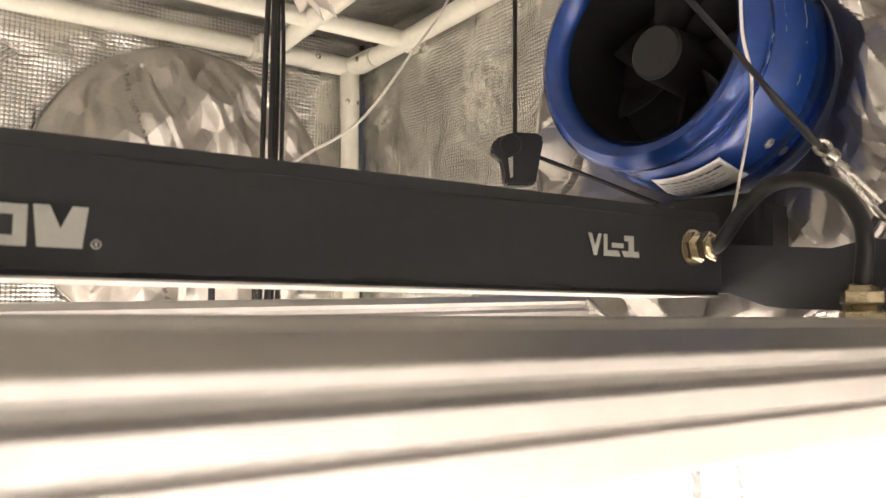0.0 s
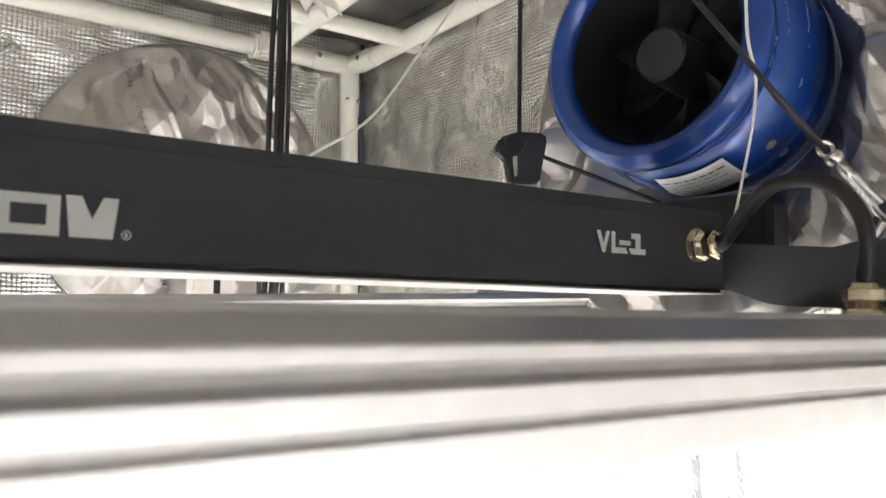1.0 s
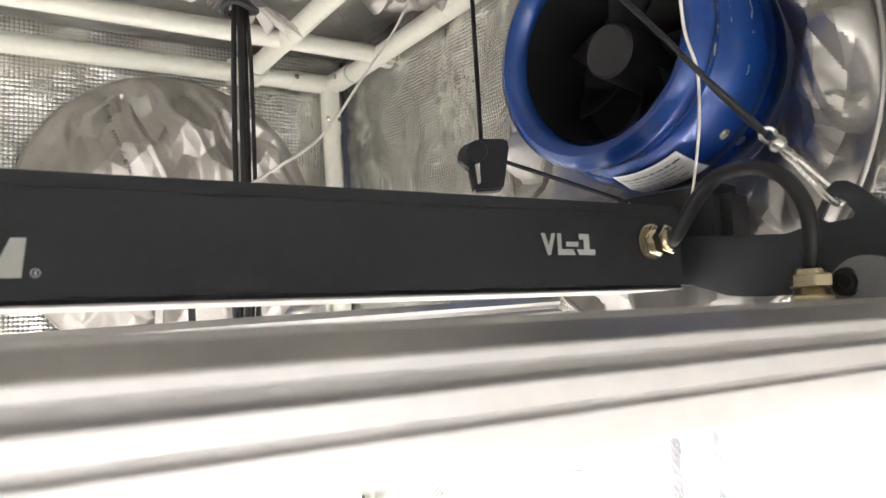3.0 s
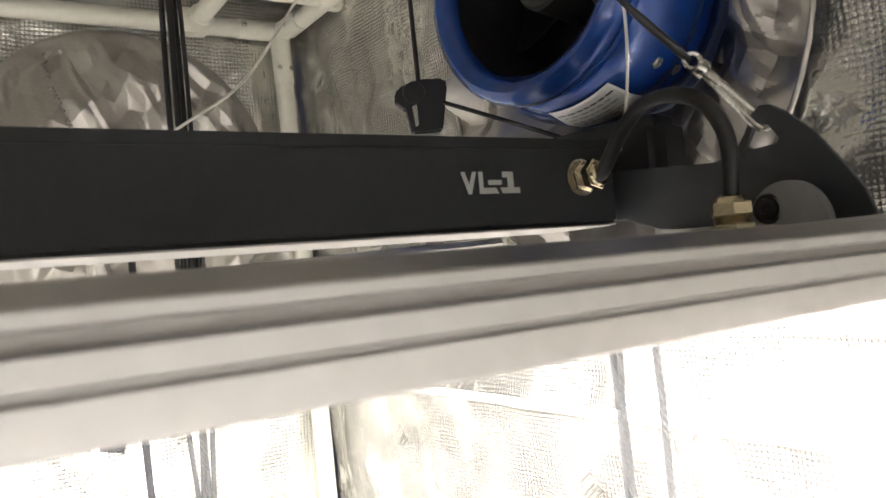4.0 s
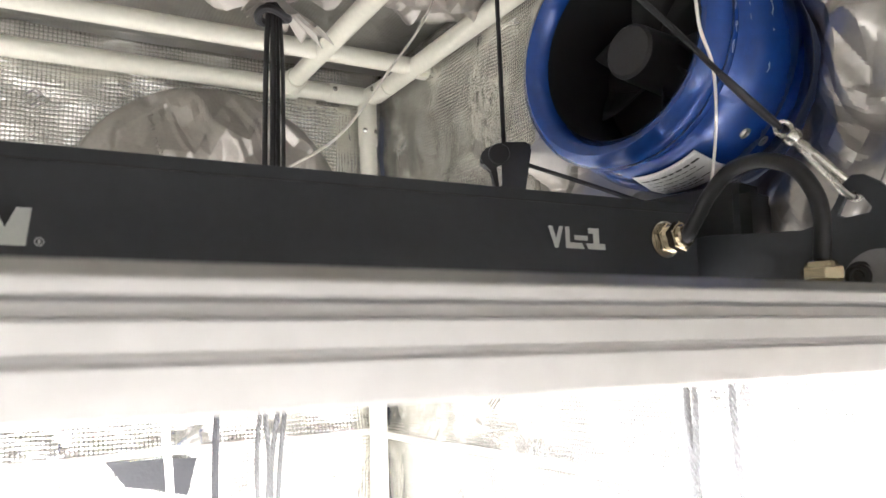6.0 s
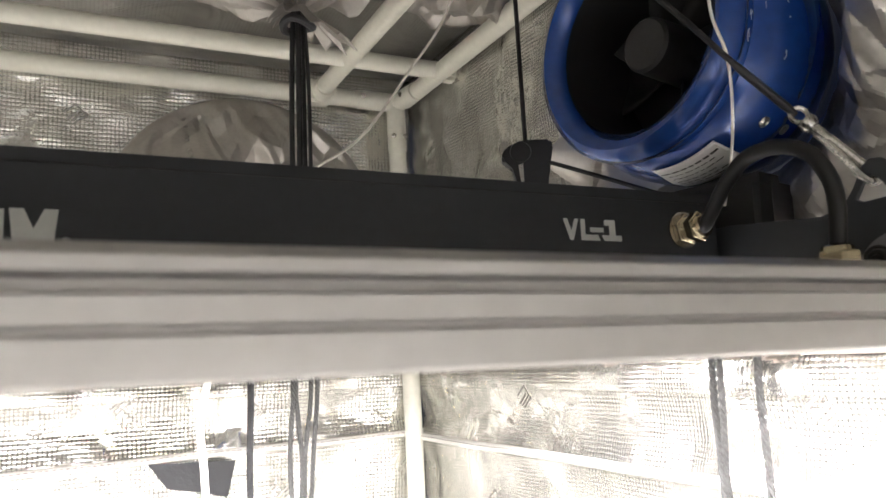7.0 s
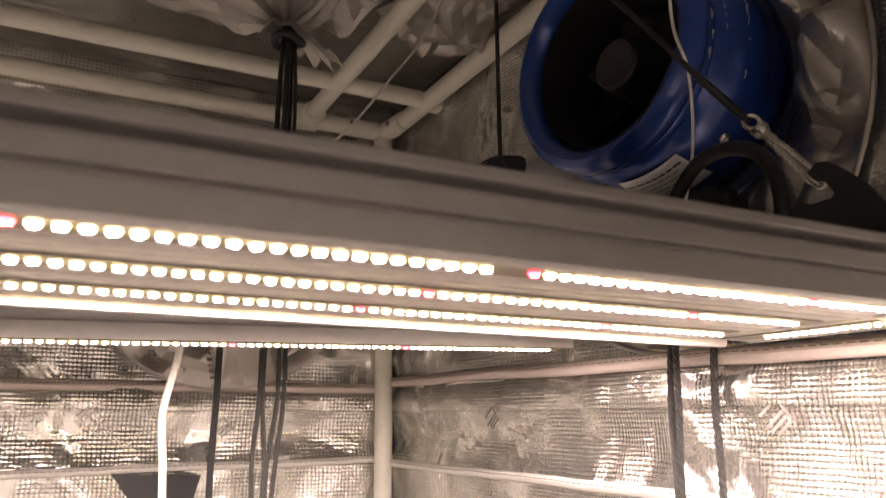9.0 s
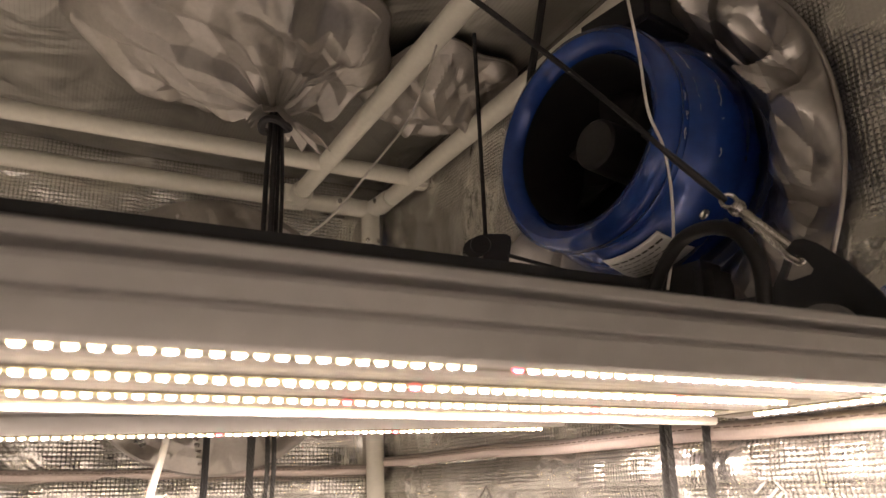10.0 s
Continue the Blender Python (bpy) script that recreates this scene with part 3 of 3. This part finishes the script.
HR = [(-0.028, 0.008), (-0.023, 0.018), (-0.006, 0.025), (0.022, 0.024), (0.025, 0.018), (0.017, -0.026), (0.011, -0.028), (-0.013, -0.028), (-0.015, -0.002), (-0.026, 0.002)]
rd = Vector((0.86, -0.5, 0))
rn = Vector((0.5, 0.86, 0))
rc = Vector((0.537, 0.627, 1.712))
body = prism(HR, 0.018, lambda u, v, w: rc + rd * u + rn * (w - 0.009) + Vector((0, 0, v)))
bmesh.ops.bevel(body, geom=body.edges[:], offset=0.0022, segments=2, affect="EDGES")
part("ratchet_body", body, BLACK, ratchet)
part("ratchet_wheel", lathe([(0, 0), (0, 0.010), (0.003, 0.011), (0.006, 0.010), (0.006, 0)], rc + rd * -0.008 + Vector((0, 0, 0.012)) - rn * 0.012, rn, 20), BLACK, ratchet)
part("ratchet_plate", prism([(-0.011, -0.002), (-0.006, 0.000), (-0.006, -0.020), (-0.009, -0.022)], 0.002, lambda u, v, w: rc + rd * u - rn * (0.0105 + w) + Vector((0, 0, v))), STEEL, ratchet, "small steel plate")


# ---- the blower in its foil sleeve ----
FX, FY, FZ = 0.537, 0.470, 1.783
FAN_AXIS = Vector((1, 0.168, -0.0325)).normalized()
fan = thing("inline_fan", "scratched blue metal inline duct fan in a foil sleeve", "fan", (FX, FY, FZ))
bell = [(0.030, 0.0748), (0.014, 0.0752), (0.006, 0.0775), (0.000, 0.0825), (-0.002, 0.0885), (0.001, 0.0940), (0.007, 0.0975), (0.014, 0.0985), (0.020, 0.0972), (0.024, 0.0935), (0.027, 0.0905)]
part("inlet_ring", lathe([(p, q * 1.074) for p, q in bell], (FX, FY, FZ), (1, 0, 0), 72), BLUE, fan, "rounded blue inlet ring")
bodyp = [(0.023, 0.0905), (0.026, 0.0918), (0.031, 0.0932), (0.033, 0.0928), (0.036, 0.0948), (0.055, 0.1030), (0.070, 0.1060), (0.095, 0.1060), (0.099, 0.1046), (0.103, 0.1055), (0.130, 0.1010), (0.148, 0.0940), (0.165, 0.0930)]
part("body", lathe([(p, q * 1.074) for p, q in bodyp], (FX, FY, FZ), (1, 0, 0), 72), BLUE, fan)
# throat and blades carry the painted inner shade
part("throat", lathe([(0.012, 0.0800), (0.060, 0.0786), (0.095, 0.0775), (0.097, 0.0)], (FX, FY, FZ), (1, 0, 0), 48), INSIDE_SHADE, fan, "inside of the fan, its shade put into a near-black colour")
part("hub", lathe([(0.026, 0.0), (0.026, 0.0215), (0.029, 0.0240), (0.096, 0.0262)], (FX, FY, FZ), (1, 0, 0), 32), HUB, fan, "grey round fan hub")
for k in range(7):
    a = 2 * math.pi * k / 7
    bm = grid(6, 3, lambda u, v: (FX + 0.066 + 0.026 * v, FY + (0.024 + 0.049 * u) * math.cos(a + 0.55 * v + 0.35 * u), FZ + (0.024 + 0.049 * u) * math.sin(a + 0.55 * v + 0.35 * u)))
    thicken(part("blade", bm, INSIDE_SHADE, fan), 0.0015)


def on_body(deg, s, r=0.1026):
    """A point on the fan's skin: degrees round the axis from the front (0) downwards (90), s along it."""
    a = radians(deg)
    return Vector((FX + s, FY - r * math.cos(a), FZ - r * math.sin(a)))


lab = grid(24, 10, lambda u, v: on_body(63 + 34 * u, 0.043 + 0.046 * v, 0.1074 + 0.0074 * min(1, v / 0.6)))
thicken(part("paper_label", lab, LABEL, fan, "white paper type label with print"), 0.0004)
bars = bmesh.new()
for row, (a, b) in enumerate(((0.05, 0.95), (0.1, 0.8), (0.1, 0.9), (0.1, 0.7), (0.1, 0.85), (0.12, 0.6))):
    v = 0.80 - row * 0.12
    h = 0.035 if row == 0 else 0.014
    x = a
    rnd = random.Random(row)
    while x < b:
        w = rnd.uniform(0.05, 0.14)
        grid(4, 1, lambda p, q: on_body(63 + 34 * (1 - x - w * p), 0.043 + 0.046 * (1 - v + h * (2 * q - 1)), 0.1080 + 0.0074 * min(1, (1 - v) / 0.6)), bars)
        x += w + 0.03
part("label_print", bars, DARKINK, fan, "unreadable lines of print on the label")
for deg, s in ((47.2, 0.070), (48, 0.100), (-40, 0.09)):
    c = on_body(deg, s, 0.1136 if s < 0.1 else 0.1122)
    nrm = (c - Vector((c.x, FY, FZ))).normalized()
    part("screw", lathe([(0, 0.0052), (0.0012, 0.0050), (0.0022, 0.0030), (0.0014, 0.0020), (0.0012, 0)], c, nrm, 14), STEEL, fan, "bare steel screw")
scr = bmesh.new()
rnd = random.Random(5)
for i in range(34):
    deg, s = rnd.uniform(-45, 20), rnd.choice((0.0285, 0.041, 0.060)) + rnd.uniform(-0.0012, 0.0012)
    ln, w = rnd.uniform(1.0, 5.5), rnd.uniform(0.0004, 0.0014)
    rad = 0.1003 if s < 0.034 else 0.1046 if s < 0.05 else 0.1126
    grid(4, 1, lambda p, q: on_body(deg + ln * p, s + w * (q - 0.5) + 0.001 * math.sin(p * 5 + i), rad), scr)
part("scratches", scr, SCRATCH, fan, "pale scratches through the enamel", kind="stuff")

# made-up black block fills the dark area below the fan body
part("underside_block", box(0.592, 0.640, 0.388, 0.505, 1.606, 1.660, 0.010), BLACK, fan, "black block added for the dark area under the fan")
part("junction_box", box(0.575, 0.640, 0.405, 0.490, 1.890, 1.925, 0.004), BLACK, fan, "black plastic junction box on the fan")
# the fan hangs a little askew
fan.matrix_basis = Matrix.Translation((FX, FY, FZ)) @ Vector((1, 0, 0)).rotation_difference(FAN_AXIS).to_matrix().to_4x4()

# foil sleeve gathered between the fan and the port in the side lining
def facets(x, y, seed):
    """Flat triangles between random heights on a skewed lattice, about -1 to 1: the flanks of creased cloth."""
    k = (x + y) * 0.366
    x, y = x + k, y + k
    i, j = math.floor(x), math.floor(y)
    fx, fy = x - i, y - j

    def high(a, b):
        return math.modf(math.sin((i + a) * 127.1 + (j + b) * 311.7 + seed * 74.7) * 43758.5453)[0]
    if fx > fy:
        return high(0, 0) * (1 - fx) + high(1, 0) * (fx - fy) + high(1, 1) * fy
    return high(0, 0) * (1 - fy) + high(0, 1) * (fy - fx) + high(1, 1) * fx


def pleats(count, seed):
    """Uneven straight folds round a circle: a saw of flat flanks between sharp edges, as a function of the angle."""
    rnd = random.Random(seed)
    at = sorted((k + rnd.uniform(-0.36, 0.36)) / count for k in range(count))
    high = [rnd.uniform(0.35, 1.0) * (1 if k % 2 else -1) for k in range(count)]
    at, high = [at[-1] - 1] + at + [at[0] + 1], [high[-1]] + high + [high[0]]

    def f(a):
        a = a / (2 * math.pi) % 1
        for k in range(count + 1):
            if at[k] <= a <= at[k + 1]:
                return high[k] + (high[k + 1] - high[k]) * (a - at[k]) / (at[k + 1] - at[k])
        return 0.0
    return f


SLEEVE_FOLDS, SLEEVE_FINE = pleats(22, 4), pleats(46, 9)


def sleeve(u, v):
    """From the fan's rear outside the wall, bulging into the tent, to the hem of the port."""
    a = 2 * math.pi * u
    c, q = math.cos(a), math.sin(a)
    p = Vector((c * (0.1 + 0.1 * v), q * (0.1 + 0.1 * v), 0.08 * v))
    lift = min(1, 0.25 + v * 2) * min(1, (1 - v) * 5)
    turn = a + 0.45 * v + 0.22 * noise.noise(p * 12)
    w = noise.noise(p * 16) * 0.35
    fold = 0.026 * SLEEVE_FOLDS(turn) * (1 - 0.3 * v) + 0.004 * SLEEVE_FINE(turn - 0.6 * v) + 0.029 * facets(p.x / 0.052 + w, p.y / 0.052 - w, 1) + 0.007 * facets(p.x / 0.023 + w, p.y / 0.023, 2)
    k = min(1, v * 1.25)
    cy, cz = FY + 0.022 + (PY - FY - 0.022) * k, FZ - 0.004 + (PZ - FZ + 0.004) * k
    r = 0.104 + (PRAD - 0.104) * v + 0.3 * fold * lift
    x = 0.700 - 0.075 * math.sin(math.pi * min(1, v * 1.15) * 0.5) ** 0.8 + 0.022 * max(0, v - 0.6) / 0.4
    return (min(x - fold * lift, 0.70), cy + r * c, cz + r * q)


sock = thicken(part("sleeve_cloth", grid(460, 70, sleeve), FOIL), 0.0006)
sleeve_thing = thing("foil_sleeve", "crumpled silver foil sleeve gathered round the fan at the wall port", "duct sleeve", (0.64, PY, PZ - PRAD))
sock.parent = sleeve_thing
sock.matrix_basis = sleeve_thing.matrix_basis.inverted()
part("port_ring", tube([(0.645, PY + (PRAD + 0.002) * math.cos(a), PZ + (PRAD + 0.002) * math.sin(a)) for a in (2 * math.pi * k / 64 for k in range(65))], 0.0022, 8, caps=False), FOIL, sleeve_thing, "sewn hem round the wall port")


# ---- foil port on the back lining, tied shut ----
PORT_FOLDS, PORT_FINE = pleats(15, 12), pleats(37, 17)


def back_port(u, v):
    a = 2 * math.pi * u
    r = 0.217 * v
    p = Vector((r * math.cos(a), 0, r * math.sin(a)))
    # the cloth hangs in uneven folds below its stiff upper edge
    swing = 5.5 * math.atan2(p.x + 0.06 + 0.25 * p.z, 0.60 - p.z) + 0.35 * noise.noise(p * 9)
    down = min(1, max(0.15, 0.75 - 3.2 * p.z))
    w = noise.noise(p * 12) * 0.4
    fold = 0.020 * PORT_FOLDS(swing) * down + 0.003 * PORT_FINE(swing) + 0.024 * facets(p.x / 0.062 + w + 0.2 * p.z / 0.06, p.z / 0.105 - w, 3) + 0.011 * facets(p.x / 0.030 - w, p.z / 0.044 + w, 4)
    y = 1.178 - 0.056 * (1 - v ** 3) - fold * min(1, (1 - v) * 9)
    return (0.366 + p.x, y, 1.729 + p.z)


port = thing("duct_port", "large round crumpled silver foil duct port on the back lining, closed", "duct port", (0.365, 1.18, 1.54))
thicken(part("port_cloth", grid(300, 110, back_port), FOIL, port), 0.0006)
part("port_hem", tube([(0.366 + 0.218 * math.cos(a), 1.181, 1.729 + 0.218 * math.sin(a)) for a in (2 * math.pi * k / 72 for k in range(73))], 0.0015, 8, caps=False), FOIL, port, "sewn hem")


# ---- foil sock hanging from the roof, its neck tied with a strap ----
SOCK_FOLDS, SOCK_FINE = pleats(15, 21), pleats(31, 22)


def roof_sock(u, v):
    a = 2 * math.pi * u
    r = 0.012 + 0.172 * v * (1 + 0.07 * math.sin(3 * a + 1) + 0.05 * math.sin(7 * a))
    p = Vector((r * math.cos(a), r * math.sin(a), 0.1))
    turn = a + 0.7 * v + 0.4 * noise.noise(p * 9)
    fold = 0.010 * SOCK_FOLDS(turn) + 0.006 * SOCK_FINE(turn) * (1 - v) + 0.024 * facets(p.x / 0.068 + 3 * p.y, p.y / 0.060, 5) + 0.009 * facets(p.x / 0.030, p.y / 0.030, 6)
    z = 1.930 + 0.036 * v ** 0.8 + 0.034 * v ** 6 - fold * math.sin(math.pi * min(1, v + 0.06)) ** 0.6
    return (0.345 - 0.058 * v ** 0.8 + r * math.cos(a), 0.813 - 0.062 * v ** 0.8 + r * math.sin(a) * 0.94, min(z, 2.008))


roof = thing("roof_duct_sock", "crumpled silver foil duct sock hanging from the tent roof, tied", "duct sock", (0.345, 0.813, 1.92))
thicken(part("sock_cloth", grid(300, 70, roof_sock), FOIL, roof), 0.0006)


def neck(u, v):
    a = 2 * math.pi * u
    long = 0.018 + 0.034 * max(0, math.cos(a + 0.7)) + 0.010 * SOCK_FINE(a)
    r = 0.011 + 0.034 * v ** 1.2 * (1 + 0.6 * math.cos(a + 0.7)) + 0.008 * SOCK_FINE(a) * v
    return (0.352 + r * math.cos(a), 0.812 + r * math.sin(a), 1.934 - long * v)


thicken(part("sock_neck", grid(124, 12, neck), FOIL, roof, "gathered foil neck"), 0.0006)
part("tie_strap", tube([(0.352 + 0.0165 * math.cos(a), 0.812 + 0.0165 * math.sin(a), 1.912 + 0.003 * math.sin(2 * a)) for a in (2 * math.pi * k / 24 for k in range(25))], 0.005, 8, caps=False), BLACK, roof, "black strap tied round the neck")

# ---- cables and cords ----
for dx, dy, r in ((-0.009, 0.000, 0.0031), (-0.002, -0.004, 0.0036), (0.0045, 0.002, 0.0031), (0.0095, -0.002, 0.0024)):
    rope("power_cord", [(0.352 + dx * 0.4, 0.812 + dy * 0.5, 1.965), (0.354 + dx, 0.815 + dy, 1.85), (0.354 + dx * 1.1, 0.815 + dy, 1.70), (0.355 + dx, 0.815 + dy, 1.60), (0.352 + dx, 0.816 + dy, 1.556)], r, RUBBER, "black power cord hanging in a bundle from the roof", "power cord", "cord bundle")
rope("hanging_rope", [(0.296, 0.82, 1.62), (0.297, 0.82, 1.50), (0.296, 0.822, 1.40), (0.301, 0.82, 1.25), (0.299, 0.82, 1.12)], 0.0036, ROPE, "black rope hanging below the light", "rope", "hanging cords")
rope("hanging_wire", [(0.250, 0.749, 1.60), (0.246, 0.749, 1.53), (0.236, 0.750, 1.475), (0.240, 0.749, 1.42), (0.243, 0.75, 1.33), (0.238, 0.75, 1.15)], 0.0035, WIRE, "white wire hanging below the light", "wire", "hanging cords")
for dx, wob, top in ((-0.012, 0.002, 1.60), (-0.004, -0.003, 1.60), (0.006, 0.004, 1.60), (0.014, 0.003, 1.60)):
    twisted("hanging_rope", [(0.352 + dx, 0.819, top), (0.352 + dx + wob, 0.819, 1.50), (0.352 + dx - wob, 0.820, 1.42), (0.350 + dx * 0.6, 0.819, 1.34), (0.352 + dx * 0.5, 0.819, 1.30)], 0.0027, CORD, "grey braided cord hanging below the light", "cord", "hanging cords")
kn = bmesh.new()
bmesh.ops.create_icosphere(kn, subdivisions=2, radius=0.010, matrix=Matrix.Translation((0.354, 0.816, 1.298)))
for v in kn.verts:
    v.co += 0.004 * Vector(noise.noise_vector(v.co * 120))
tagged(part("cord_knot", kn, CORD), "knot tied in the grey cords", "knot")
for x, y, w, m, r in ((0.622, 0.490, 0.004, CORD, 0.0033), (0.622, 0.484, -0.004, CORD, 0.0030), (0.634, 0.452, 0.002, CORD, 0.0033)):
    twisted("hanging_rope", [(x + 0.004, y - 0.002, 1.62), (x + 0.002, y, 1.54), (x + w * 0.6, y + w, 1.48), (x - w * 0.4, y - w * 0.6, 1.42), (x, y, 1.33), (x - 0.002, y + 0.003, 1.15)], r, m, "dark braided cord hanging beside the side lining", "cord", "hanging cords")
rope("white_wire", [(0.510, 0.366, 1.975), (0.521, 0.366, 1.86), (0.527, 0.366, 1.805), (0.5305, 0.367, 1.757), (0.5470, 0.372, 1.730), (0.565, 0.388, 1.699), (0.577, 0.405, 1.665), (0.569, 0.4085, 1.628)], 0.0012, WIRE, "thin white wire hanging in front of the fan", "wire", n=8)
rope("white_wire", [(0.485, 0.63, 1.960), (0.440, 0.60, 1.850), (0.396, 0.60, 1.781), (0.350, 0.60, 1.718), (0.302, 0.60, 1.683), (0.26, 0.60, 1.655)], 0.0012, WIRE, "thin white wire slung across the corner", "wire")
tape = prism([(0.224, 1.393), (0.347, 1.388), (0.335, 1.336), (0.300, 1.346), (0.251, 1.356)], 0.0008, lambda u, v, w: (u, 1.1835 - w, v))
tagged(part("tape_patch", tape, TAPE, smooth=False), "black tape patch stuck on the back lining", "tape")


# ---- plain raised marks pressed into the lining ----
def emblem(place, parent, s=0.7):
    bm = bmesh.new()
    for k in range(3):
        o = [(-0.018 + k * 0.008, -0.010 - k * 0.003), (0.006 + k * 0.008, 0.010 - k * 0.003), (0.009 + k * 0.008, 0.008 - k * 0.003), (-0.015 + k * 0.008, -0.012 - k * 0.003)]
        prism([(u * s, v * s) for u, v in o], 0.0007, place, bm)
    for o in ([(-0.026, 0.004), (0.0, 0.024), (0.002, 0.022), (-0.022, 0.003)], [(0.026, -0.004), (0.002, 0.022), (0.0, 0.020), (0.022, -0.004)]):
        prism([(u * s, v * s) for u, v in o], 0.0007, place, bm)
    return part("embossed_mark", bm, LINING_DIMMED, parent, "plain raised mark in the lining", smooth=False)


for x, z in ((0.375, 1.455), (0.185, 1.48), (0.42, 1.335), (0.12, 1.90), (0.02, 1.45)):
    emblem(lambda u, v, w: (x + u, 1.186 - w, z + v), wall_back)
for y, z in ((0.402, 1.471), (0.93, 1.33), (0.84, 1.47), (0.97, 1.56), (0.72, 1.80), (0.60, 1.90), (0.56, 1.33), (0.25, 1.36)):
    emblem(lambda u, v, w: (0.6455 - w, y - u, z + v), wall_right)


# ---- strap that holds the fan, and slack cloth under the roof ----
rope("fan_strap", [(0.585, 0.56, 2.015), (0.571, 0.56, 1.95), (0.557, 0.559, 1.887), (0.560, 0.550, 1.855)], 0.0045, BLACK, "black strap from the roof holding the fan", "strap")


def roof_flap(u, v):
    a = 2 * math.pi * u
    r = 0.135 * v * (1 + 0.15 * math.sin(2 * a + 1) + 0.07 * math.sin(5 * a))
    p = Vector((r * math.cos(a), r * math.sin(a), 0.4))
    fold = 0.024 * facets(p.x / 0.055, p.y / 0.055, 8) + 0.008 * facets(p.x / 0.024, p.y / 0.024, 9)
    return (0.575 + 0.7 * r * math.cos(a), 0.80 + r * math.sin(a), min(1.972 + 0.03 * v ** 3 - fold * (1 - v ** 4), 2.008))


flap = thing("roof_vent_flap", "slack crumpled silver vent flap under the tent roof", "vent flap", (0.575, 0.80, 1.99))
thicken(part("flap_cloth", grid(120, 36, roof_flap), FOIL, flap), 0.0006)
part("flap_hem", tube([roof_flap(k / 90, 1.0) for k in range(91)], 0.0018, 6, caps=False), FOIL, flap, "sewn hem")
